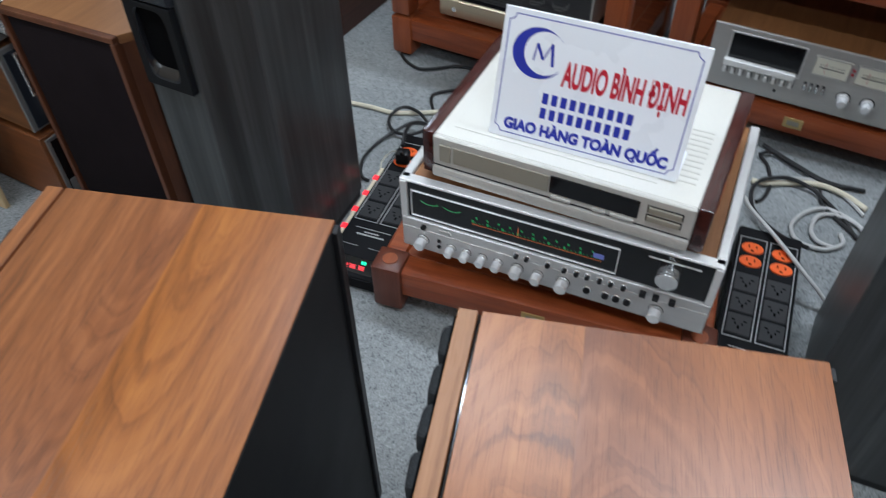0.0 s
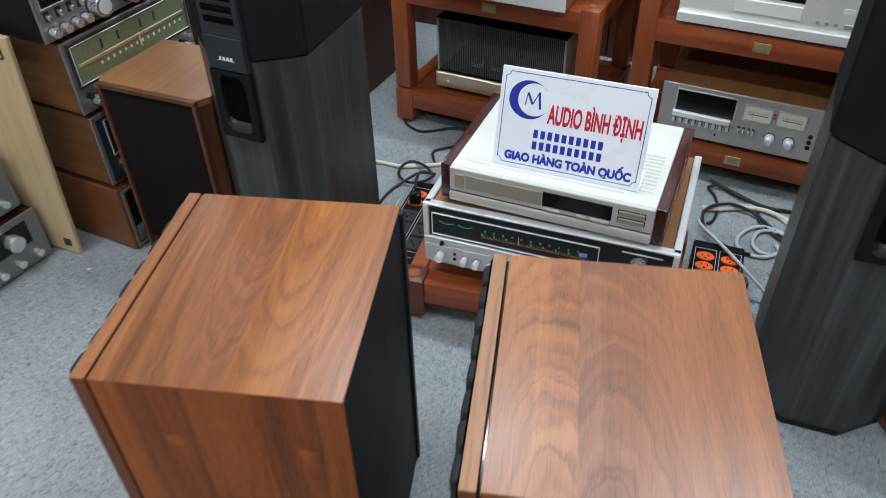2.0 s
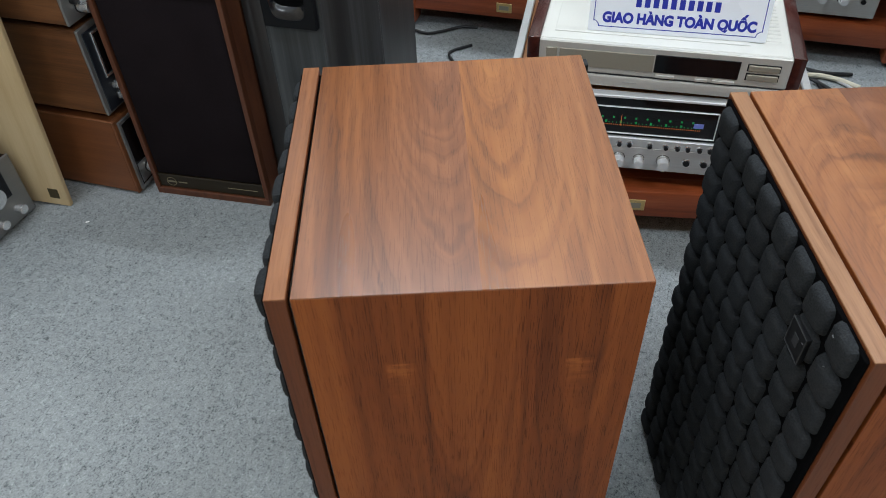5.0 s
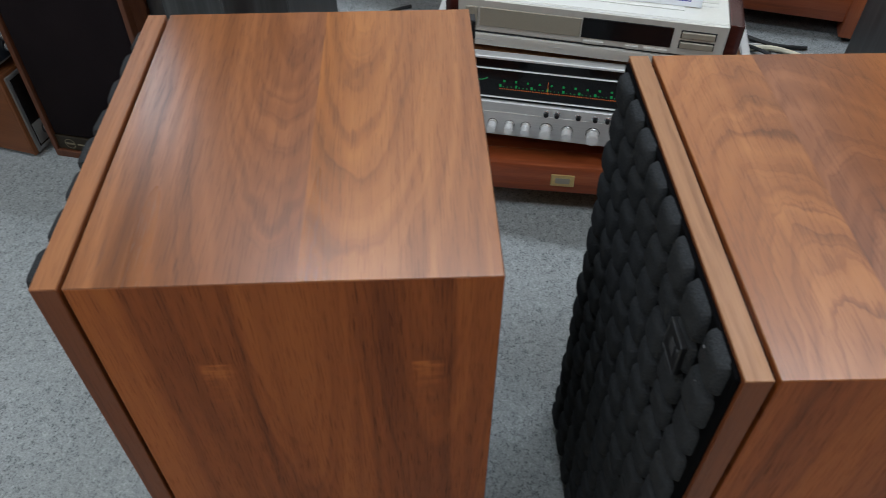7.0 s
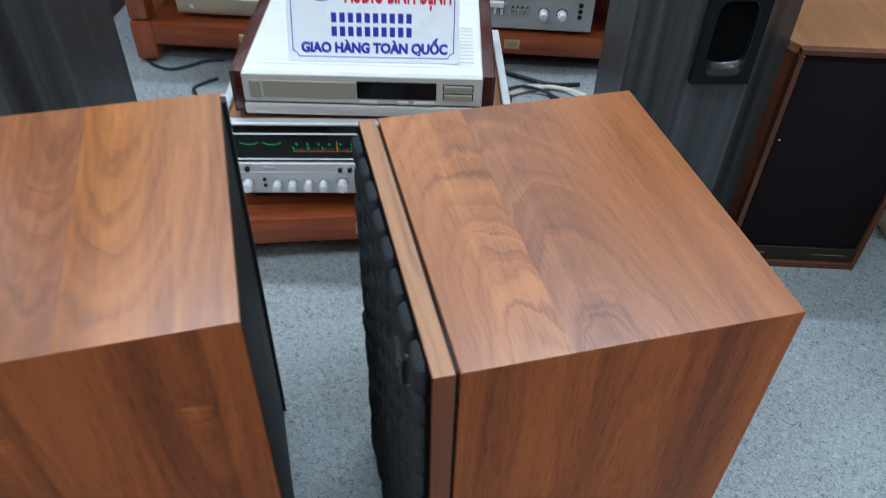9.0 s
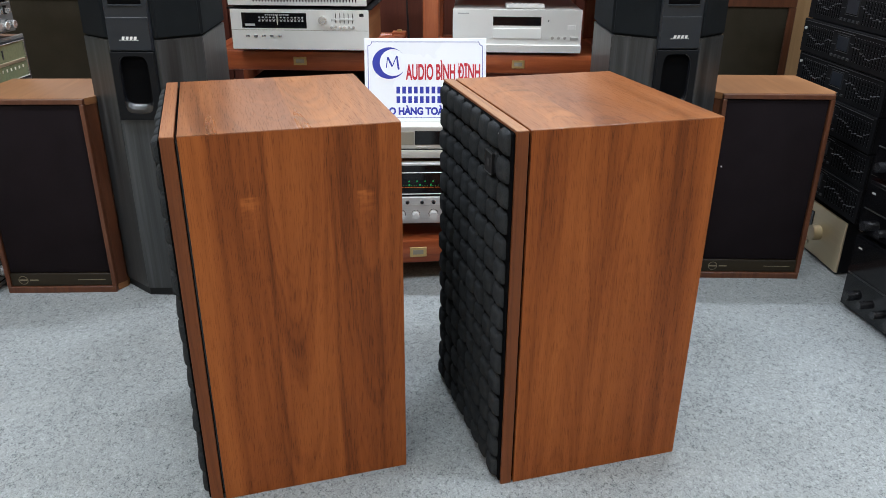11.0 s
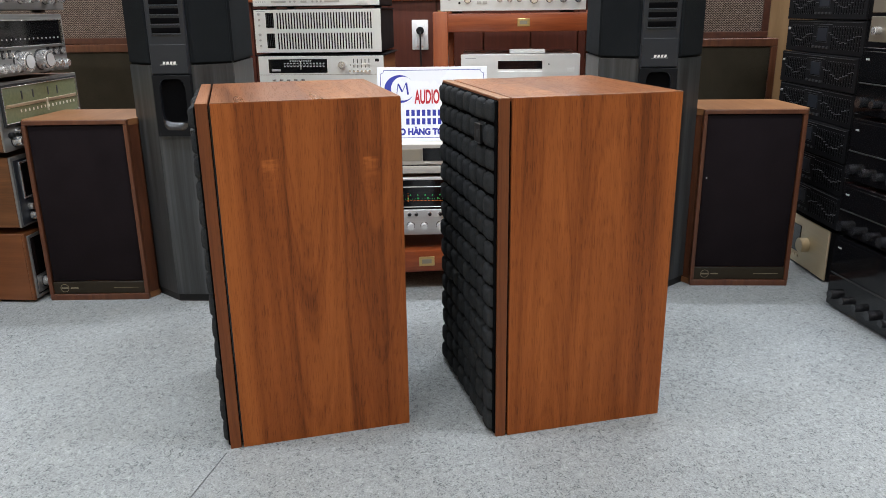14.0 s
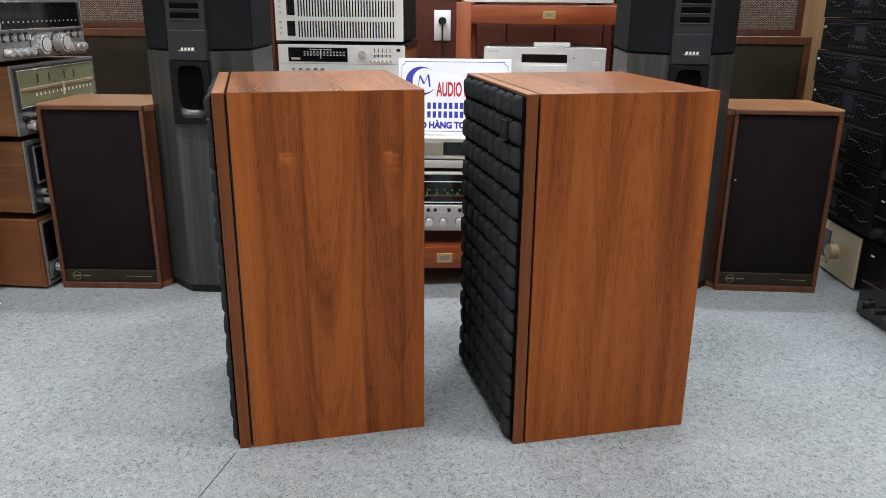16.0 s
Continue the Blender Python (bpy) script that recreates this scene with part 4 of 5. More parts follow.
def disc_player():
    """Cream disc player with rosewood cheeks."""
    s = thing("disc_player", pose(-0.130, 1.0370, 0.307, 0, 0, 3.6), "cream and champagne disc player with dark rosewood cheeks on the receiver", "disc player")
    w, H, D = 0.2075, 0.088, 0.315
    part("body", box(-w, w, 0.004, D, 0.012, H, 0.002), CREAM, s, "cream metal body")
    for sx in (-1, 1):
        c = part("cheek", box(sx * w, sx * (w + 0.022), 0.002, D + 0.004, 0.006, H, 0.003, 2), ROSEWOOD, s, "dark rosewood cheek")
        for y in (0.06, 0.16, 0.25):
            if sx > 0:
                part("bracket", box(w + 0.0215, w + 0.0235, y, y + 0.05, 0.035, 0.065, 0.001), RACK_POST, c)
        for y in (0.04, D - 0.04):
            part("foot", box(sx * (w - 0.04) - 0.015, sx * (w - 0.04) + 0.015, y - 0.015, y + 0.015, 0.0, 0.012, 0.002), BLACK, s)
    face = part("faceplate", box(-w, w, -0.004, 0.004, 0.032, H, 0.002), CREAM_FACE, s, "champagne silver front")
    lip = part("lower_lip", box(-w, w, -0.009, 0.004, 0.010, 0.030, 0.003, 2), CREAM_FACE, s)
    slab(face, "groove", -w + 0.002, w - 0.002, 0.0300, 0.0322, BLACK, 0.001, -0.003)
    slab(face, "power_button", -0.195, -0.176, 0.043, 0.075, CREAM_DARK, 0.003, -0.004)
    slab(face, "disc_drawer", -0.172, -0.012, 0.043, 0.075, CREAM_DARK, 0.0015, -0.004, "champagne disc drawer")
    slab(face, "display", -0.010, 0.128, 0.043, 0.077, GLOSS, 0.0015, -0.004, "black display window")
    for x0, x1 in ((-0.006, 0.026), (0.060, 0.080), (0.088, 0.124)):
        slab(face, "key", x0, x1, 0.0345, 0.0400, CREAM_FACE, 0.004, -0.004)
    for z in (0.044, 0.061):
        slab(face, "button_rim", 0.139, 0.192, z, z + 0.014, BLACK, 0.0008, -0.004)
        slab(face, "button", 0.141, 0.190, z + 0.002, z + 0.012, CREAM_DARK, 0.004, -0.004)
    for x0, x1 in ((-0.19, -0.15), (-0.06, -0.035)):
        slab(lip, "name_bar", x0, x1, 0.020, 0.023, PRINT_GREY, 0.0004, -0.009)
    for i in range(11):
        part("lid_slot", box(0.150, 0.192, 0.050 + i * 0.013, 0.0535 + i * 0.013, H - 0.0004, H + 0.0008, 0.0004), CREAM_FACE, s)
    f = part("film_sheet", box(-0.185, 0.140, 0.03, 0.27, H + 0.0002, H + 0.0012, 0.0004), CREAM, s, "clear film lying on the lid")


def shop_sign():
    """White acrylic sign leaning back on its foot."""
    s = thing("table_sign", pose(-0.1155, 1.078, 0.3965, -16.0, 0, 4.3), "white acrylic shop sign with blue border standing on the disc player", "sign")
    w, h = 0.1475, 0.198
    part("panel", box(-w, w, 0.0, 0.003, 0.0, h, 0.0008), ACRYLIC, s, "white printed acrylic panel")
    part("foot", box(-w, w, 0.004, 0.075, 0.0, 0.002, 0.0005), ACRYLIC, s, "", pose(0, 0, 0, 16.0))
    y, m, c, t = -0.0003, 0.008, 0.010, 0.0014
    bor = bmesh.new()
    box(-w + m + c, w - m - c, y, 0.0005, h - m - t, h - m, 0, 1, bor)
    box(-w + m + c, w - m - c, y, 0.0005, m, m + t, 0, 1, bor)
    box(-w + m, -w + m + t, y, 0.0005, m + c, h - m - c, 0, 1, bor)
    box(w - m - t, w - m, y, 0.0005, m + c, h - m - c, 0, 1, bor)
    for sx in (-1, 1):
        for sz in (0, 1):
            cx, cz = sx * (w - m), (h - m) if sz else m
            n = 8
            for i in range(n):
                a0, a1 = (math.pi / 2) * i / n, (math.pi / 2) * (i + 1) / n
                q = []
                for r, a in ((c + t / 2, a0), (c + t / 2, a1), (c - t / 2, a1), (c - t / 2, a0)):
                    q.append(bor.verts.new((cx - sx * r * math.cos(a), y, cz - (1 if sz else -1) * r * math.sin(a))))
                bor.faces.new(q)
    bmesh.ops.recalc_face_normals(bor, faces=bor.faces[:])
    part("border", bor, INK_BLUE, s, "thin blue border line with notched corners")
    cres = bmesh.new()
    N = 40
    outer, inner = [], []
    for i in range(N + 1):
        a = radians(42 + 280 * i / N)
        outer.append(cres.verts.new((-0.0880 + 0.0405 * math.cos(a), y, 0.1392 + 0.0375 * math.sin(a))))
        inner.append(cres.verts.new((-0.0785 + 0.0320 * math.cos(a), y, 0.1405 + 0.0318 * math.sin(a))))
    for i in range(N):
        cres.faces.new((outer[i], outer[i + 1], inner[i + 1], inner[i]))
    bmesh.ops.recalc_face_normals(cres, faces=cres.faces[:])
    part("emblem", cres, INK_BLUE, s, "blue crescent emblem")
    zig = bmesh.new()
    for (x0, z0), (x1, z1), th in (((-0.0950, 0.128), (-0.0915, 0.1535), 0.0020), ((-0.0915, 0.1535), (-0.0805, 0.1315), 0.0044), ((-0.0805, 0.1315), (-0.0695, 0.1565), 0.0020), ((-0.0695, 0.1565), (-0.0650, 0.1240), 0.0044)):
        d = Vector((x1 - x0, z1 - z0)).normalized()
        n = Vector((-d.y, d.x)) * th / 2
        zig.faces.new([zig.verts.new((p[0] + k * n.x, y - 0.0002, p[1] + k * n.y)) for p, k in (((x0, z0), 1), ((x1, z1), 1), ((x1, z1), -1), ((x0, z0), -1))])
    bmesh.ops.recalc_face_normals(zig, faces=zig.faces[:])
    part("emblem_stroke", zig, INK_BLUE, s)
    writing(s, "AUDIO BÌNH ĐỊNH", 0.0505, INK_RED, 0.0435, 0.1010, y, 0.181, "shop_title", 0.0016)
    for z in (0.0752, 0.0522):
        for i in range(10):
            x = -0.0726 + i * 0.01425
            part("number_bar", box(x + 0.0014, x + 0.0104, y, 0.0004, z - 0.0082, z + 0.0082, 0), INK_BLUE, s)
    writing(s, "GIAO HÀNG TOÀN QUỐC", 0.0232, INK_BLUE, 0.002, 0.0168, y, 0.253, "delivery_line", 0.0012)


receiver()
disc_player()
shop_sign()


# ---- power blocks and cables ----
def power_block(at, label):
    """Black mains filter block; origin at the middle of its front lower edge, length to +y."""
    s = thing("power_block", at, label, "power strip", "mains power blocks")
    w, L, h = 0.059, 0.415, 0.066
    prof = [(0.0, 0.006), (0.0, 0.034), (0.042, h - 0.004), (0.05, h), (L, h), (L, 0.006)]
    bm = bmesh.new()
    f = bm.faces.new([bm.verts.new((-w, y, z)) for y, z in prof])
    r = bmesh.ops.extrude_face_region(bm, geom=[f])
    bmesh.ops.translate(bm, verts=[v for v in r["geom"] if isinstance(v, bmesh.types.BMVert)], vec=(2 * w, 0, 0))
    bmesh.ops.recalc_face_normals(bm, faces=bm.faces[:])
    bmesh.ops.bevel(bm, geom=bm.edges[:], offset=0.0025, segments=2, affect="EDGES")
    body = part("body", bm, BLACK_METAL, s, "black metal body with sloped front")
    for sx in (-1, 1):
        for y in (0.04, L - 0.04):
            part("foot", box(sx * 0.04 - 0.008, sx * 0.04 + 0.008, y - 0.008, y + 0.008, 0, 0.007, 0.001), BLACK, s)
    win = thing("display", pose(0, 0.021, 0.049, -53.0), "", "")
    win.parent = s
    part("window", box(-0.044, 0.044, -0.001, 0.0012, -0.016, 0.016, 0.0008), GLOSS, win)
    red = bmesh.new()
    for i in range(7):
        x = -0.020 + i * 0.0052 + (0.003 if i > 3 else 0)
        for z in (-0.0072, -0.0036, 0.0):
            box(x, x + 0.0030, -0.0016, -0.0008, z - 0.0005, z + 0.0005, 0, 1, red)
        for q in ((0.0,), (0.0030,), (0.0, 0.0030))[i % 3]:
            box(x + q - 0.0006, x + q + 0.0006, -0.0016, -0.0008, -0.0072, 0.0, 0, 1, red)
    part("red_digits", red, RED_GLOW, win, "glowing red digits as bars")
    grn = bmesh.new()
    for i in range(2):
        box(0.008 + i * 0.006, 0.0120 + i * 0.006, -0.0016, -0.0008, 0.004, 0.0105, 0, 1, grn)
    part("green_digits", grn, GREEN_GLOW, win, "glowing green digits as bars")
    for i in range(2):
        x0, x1 = (-0.053, -0.003) if i == 0 else (0.003, 0.053)
        ln = bmesh.new()
        for b in ((x0, x1, 0.125, 0.1264), (x0, x1, L - 0.0314, L - 0.03), (x0, x0 + 0.0014, 0.125, L - 0.03), (x1 - 0.0014, x1, 0.125, L - 0.03)):
            box(*b, h - 0.0005, h + 0.0006, 0, 1, ln)
        part("white_outline", ln, PRINT_GREY, body, "printed pale outline")
        cx = (x0 + x1) / 2
        for k in range(3):
            y = 0.134 + k * 0.052
            so = part("socket", box(cx - 0.021, cx + 0.021, y, y + 0.046, h - 0.001, h + 0.0022, 0.001), SOCKET_GREY, s, "charcoal universal socket")
            holes = bmesh.new()
            for dx, dy, a, b in ((-0.010, 0.030, 0.006, 0.003), (0.010, 0.030, 0.006, 0.003), (0, 0.014, 0.004, 0.008), (-0.006, 0.022, 0.003, 0.005), (0.006, 0.022, 0.003, 0.005)):
                box(cx + dx - a / 2, cx + dx + a / 2, y + dy - b / 2, y + dy + b / 2, h + 0.002, h + 0.0026, 0, 1, holes)
            part("socket_holes", holes, RECESS_SHADE, so)
        for k in range(2):
            y = 0.318 + k * 0.037
            ov = bmesh.new()
            bmesh.ops.create_cone(ov, cap_ends=True, segments=24, radius1=0.0165, radius2=0.0158, depth=0.003)
            bmesh.ops.scale(ov, verts=ov.verts, vec=(1.28, 0.92, 1))
            so = part("orange_outlet", ov, ORANGE, s, "orange hospital-style outlet", pose(cx, y, h + 0.001))
            sl = bmesh.new()
            for dx, dy, a, b in ((-0.007, 0.003, 0.0022, 0.007), (0.007, 0.003, 0.0022, 0.007), (0, -0.008, 0.005, 0.004)):
                box(dx - a / 2, dx + a / 2, dy - b / 2, dy + b / 2, 0.0012, 0.0019, 0, 1, sl)
            part("outlet_slots", sl, RECESS_SHADE, so)
    tx = bmesh.new()
    for x0, x1, y, b in ((-0.030, 0.030, 0.085, 0.004), (-0.016, 0.016, 0.093, 0.003), (-0.038, 0.038, 0.103, 0.0018), (-0.044, -0.012, 0.055, 0.0012), (0.010, 0.044, 0.055, 0.0012)):
        n = max(3, int((x1 - x0) / 0.006))
        for i in range(n):
            a = x0 + (x1 - x0) * i / n
            box(a, a + (x1 - x0) / n * 0.72, y, y + b, h - 0.0005, h + 0.0006, 0, 1, tx)
    tagged(part("print_field", tx, PRINT_GREY, body), "rows of pale printed bars", kind="stuff")
    return s


power_block(pose(0.2335, 1.021, 0, 0, 0, 6.7), "black mains power block with orange outlets and red digits")
left_block = power_block(pose(-0.490, 0.960, 0, 0, 0, 8.5), "black mains power block with orange outlets beside the low stand")


def plug(x, y, z, yaw, label):
    s = thing("plug", pose(x, y, z, 0, 0, yaw), label, "plug", "plugs")
    part("body", box(-0.015, 0.015, -0.013, 0.013, 0.0, 0.030, 0.005, 2), BLACK, s)
    part("strain_relief", drum(0.006, 0.022, 12, 0.001, 0.004), BLACK, s, "", pose(0, -0.006, 0.024, -60))
    return s


plug(-0.563, 1.270, 0.069, 20, "black mains plug in an orange outlet")
w = thing("switch_strip", pose(-0.5705, 1.037, 0, 0, 0, 8.5), "cream mains strip with glowing red rocker switches", "power strip")
part("body", box(-0.0065, 0.0065, 0, 0.215, 0.0, 0.052, 0.003, 2), STRIP_CREAM, w)
for i in range(4):
    part("rocker", box(-0.0075, 0.003, 0.016 + i * 0.052, 0.030 + i * 0.052, 0.042, 0.0535, 0.001), RED_LAMP, w, "lit red rocker switch")


def cable(points, r, material, label):
    c = part("cable", pipe(points, r, 8, 8), material, None)
    return tagged(c, label, "cable", "cables on the carpet")


cable([(0.104, 1.786, 0.007), (0.172, 1.754, 0.007), (0.232, 1.727, 0.007), (0.273, 1.719, 0.007), (0.337, 1.727, 0.007)], 0.0045, CABLE_BLACK, "black lead on the carpet by the rack")
cable([(0.105, 1.74, 0.012), (0.132, 1.762, 0.012), (0.183, 1.738, 0.012), (0.235, 1.715, 0.012), (0.27, 1.705, 0.012), (0.302, 1.713, 0.012)], 0.0045, CABLE_BLACK, "black lead twisted with another beside the rack")
cable([(0.108, 1.742, 0.006), (0.132, 1.712, 0.006), (0.15, 1.65, 0.006), (0.147, 1.601, 0.006), (0.137, 1.583, 0.006)], 0.004, CABLE_BLACK, "short bent black lead behind the receiver")
cable([(0.258, 1.442, 0.05), (0.211, 1.472, 0.03), (0.167, 1.509, 0.02), (0.134, 1.545, 0.02), (0.12, 1.597, 0.02), (0.129, 1.635, 0.022), (0.154, 1.66, 0.022), (0.186, 1.676, 0.02), (0.233, 1.674, 0.012), (0.275, 1.646, 0.008), (0.306, 1.618, 0.006), (0.344, 1.566, 0.006)], 0.0045, CABLE_BLACK, "black lead bending over the power block")
cable([(0.25, 1.685, 0.006), (0.26, 1.646, 0.006), (0.29, 1.614, 0.006), (0.329, 1.583, 0.006), (0.347, 1.568, 0.006)], 0.004, CABLE_BLACK, "thin black lead crossing the carpet")
cable([(0.111, 1.645, 0.008), (0.143, 1.651, 0.008), (0.19, 1.678, 0.008), (0.246, 1.7, 0.008), (0.299, 1.692, 0.008), (0.348, 1.665, 0.008)], 0.0065, CABLE_CREAM, "thick cream cable behind the power block")
cable([(0.178, 1.693, 0.005), (0.219, 1.711, 0.005), (0.262, 1.714, 0.005), (0.311, 1.681, 0.005), (0.346, 1.646, 0.005)], 0.004, CABLE_GREY, "clear silver cable beside the cream one")
cable([(0.369, 1.581, 0.007), (0.35, 1.6, 0.007), (0.317, 1.621, 0.007), (0.27, 1.628, 0.007), (0.235, 1.595, 0.007), (0.219, 1.545, 0.007), (0.232, 1.508, 0.007), (0.261, 1.497, 0.007), (0.296, 1.505, 0.007), (0.321, 1.536, 0.007), (0.312, 1.564, 0.007)], 0.0045, CABLE_GREY, "coiled silver-grey signal cable")
cable([(0.362, 1.569, 0.008), (0.34, 1.606, 0.008), (0.293, 1.616, 0.008), (0.262, 1.595, 0.008), (0.257, 1.547, 0.008), (0.276, 1.519, 0.008), (0.309, 1.515, 0.008)], 0.0045, CABLE_GREY, "inner turn of coiled silver-grey cable")
cable([(-0.849, 1.722, 0.006), (-0.817, 1.697, 0.006), (-0.77, 1.683, 0.006), (-0.729, 1.706, 0.006), (-0.688, 1.739, 0.006), (-0.64, 1.749, 0.006)], 0.004, CABLE_BLACK, "black lead curling from under the rack")
cable([(-0.645, 1.54, 0.005), (-0.677, 1.587, 0.005), (-0.668, 1.615, 0.005), (-0.631, 1.65, 0.005)], 0.004, CABLE_BLACK, "short black lead bent upwards on the carpet")
cable([(-0.872, 1.464, 0.006), (-0.837, 1.47, 0.006), (-0.785, 1.478, 0.006), (-0.735, 1.482, 0.006), (-0.694, 1.5, 0.006), (-0.624, 1.542, 0.006), (-0.587, 1.565, 0.006)], 0.006, CABLE_CREAM, "thick cream cable lying on the carpet")
cable([(-0.61, 1.464, 0.02), (-0.658, 1.497, 0.02), (-0.703, 1.504, 0.018), (-0.72, 1.477, 0.015), (-0.713, 1.442, 0.013), (-0.684, 1.415, 0.013), (-0.649, 1.413, 0.015), (-0.621, 1.429, 0.02), (-0.602, 1.451, 0.03)], 0.004, CABLE_BLACK, "black mains lead coiled behind the receiver")
cable([(-0.601, 1.458, 0.03), (-0.647, 1.453, 0.025), (-0.673, 1.424, 0.015), (-0.695, 1.373, 0.006), (-0.697, 1.312, 0.005), (-0.682, 1.271, 0.005), (-0.66, 1.245, 0.005), (-0.641, 1.24, 0.006)], 0.004, CABLE_BLACK, "black mains lead looping round the power block")
cable([(-0.562, 1.269, 0.115), (-0.576, 1.305, 0.12), (-0.6, 1.373, 0.09), (-0.603, 1.444, 0.04)], 0.004, CABLE_BLACK, "black mains lead looping up to a plug")
cable([(-0.599, 1.231, 0.05), (-0.625, 1.276, 0.04), (-0.619, 1.303, 0.05), (-0.592, 1.297, 0.07)], 0.0012, CABLE_CREAM, "thin cream wire over the switch strip")
cable([(0.115, 1.53, 0.05), (0.131, 1.475, 0.075), (0.18, 1.425, 0.078), (0.232, 1.375, 0.076), (0.29, 1.345, 0.05), (0.34, 1.35, 0.008), (0.38, 1.43, 0.005)], 0.0042, CABLE_GREY, "clear silver cable lying across the power block")


# ---- generic hi-fi units ----
def unit(name, at, W, H, D, face_mat, case_mat, label, category, group="", face_t=0.006, gap=0.007):
    """Case with front plate; origin at the middle of the front's lower edge."""
    s = thing(name, at, label, category, group)
    part("case", box(-W / 2 + 0.002, W / 2 - 0.002, 0.0, D, gap, H - 0.001, 0.002), case_mat, s)
    part("faceplate", box(-W / 2, W / 2, -face_t, 0.0, gap, H, 0.0015), face_mat, s)
    for sx in (-1, 1):
        for y in (0.04, D - 0.04):
            part("foot", box(sx * (W / 2 - 0.05) - 0.013, sx * (W / 2 - 0.05) + 0.013, y - 0.013, y + 0.013, 0, gap + 0.002, 0.001), BLACK, s)
    return s


def frame_on(parent, x0, x1, z0, z1, t, material, y, proud=0.002):
    for b in ((x0, x1, z1 - t, z1), (x0, x1, z0, z0 + t), (x0, x0 + t, z0 + t, z1 - t), (x1 - t, x1, z0 + t, z1 - t)):
        slab(parent, "trim_line", *b, material, proud, y)


def ticks(parent, x0, x1, z, n, w, h, material, y, name="scale_marks"):
    bm = bmesh.new()
    for i in range(n):
        x = x0 + (x1 - x0) * i / (n - 1)
        box(x - w / 2, x + w / 2, y - 0.0008, y + 0.0002, z - h / 2, z + h / 2, 0, 1, bm)
    return part(name, bm, material, parent)


# ---- on the back racks ----
def tube_amplifier():
    s = thing("tube_amplifier", pose(-0.553, 1.772, 0.116), "valve amplifier with dark mesh cage and champagne front strip", "amplifier")
    w = 0.203
    part("chassis", box(-w, w, 0.012, 0.33, 0.010, 0.058, 0.003), BLACK_METAL, s)
    front = part("front_strip", box(-w, w, 0.0, 0.012, 0.010, 0.058, 0.003), CHAMPAGNE, s, "champagne metal front strip")
    knob(s, -w + 0.045, 0.034, 0.006, 0.006, CHROME, 0.0, "power_button")
    slab(front, "name_bar", 0.02, 0.10, 0.030, 0.036, BRASS, 0.0006, 0.0)
    cage = thing("cage", Matrix(), "", "")
    cage.parent = s
    for nm, y in (("cage_front", 0.020), ("cage_back", 0.322)):
        bm = bmesh.new()
        for i in range(68):
            x = -w + 0.006 + i * (2 * w - 0.012) / 67
            box(x - 0.0013, x + 0.0013, y, y + 0.002, 0.060, 0.222, 0, 1, bm)
        for j in range(22):
            z = 0.062 + j * 0.0076
            box(-w + 0.004, w - 0.004, y + 0.0005, y + 0.0015, z, z + 0.0014, 0, 1, bm)
        tagged(part(nm, bm, MESH_GREY, cage), "fine dark grey wire mesh", kind="stuff")
    part("cage_lid", box(-w, w, 0.016, 0.326, 0.222, 0.226, 0.002), BLACK_METAL, cage)
    for sx in (-1, 1):
        part("cage_edge", box(sx * (w - 0.006), sx * w, 0.016, 0.326, 0.058, 0.222, 0.001), SILVER_DARK, cage)
    for i in range(4):
        x = -0.10 + i * 0.065
        part("valve", drum(0.018, 0.075, 20, 0.012), GLOSS, s, "dark glass valve", pose(x, 0.09, 0.060, -90))
        part("valve_base", drum(0.020, 0.012, 20, 0.001), SILVER_DARK, s, "", pose(x, 0.09, 0.058, -90))
    part("transformer", box(-0.16, 0.16, 0.19, 0.30, 0.058, 0.17, 0.006), BLACK_METAL, s)
    for sx in (-1, 1):
        part("foot", box(sx * 0.15 - 0.02, sx * 0.15 + 0.02, 0.04, 0.08, 0, 0.010, 0.002), BLACK, s)


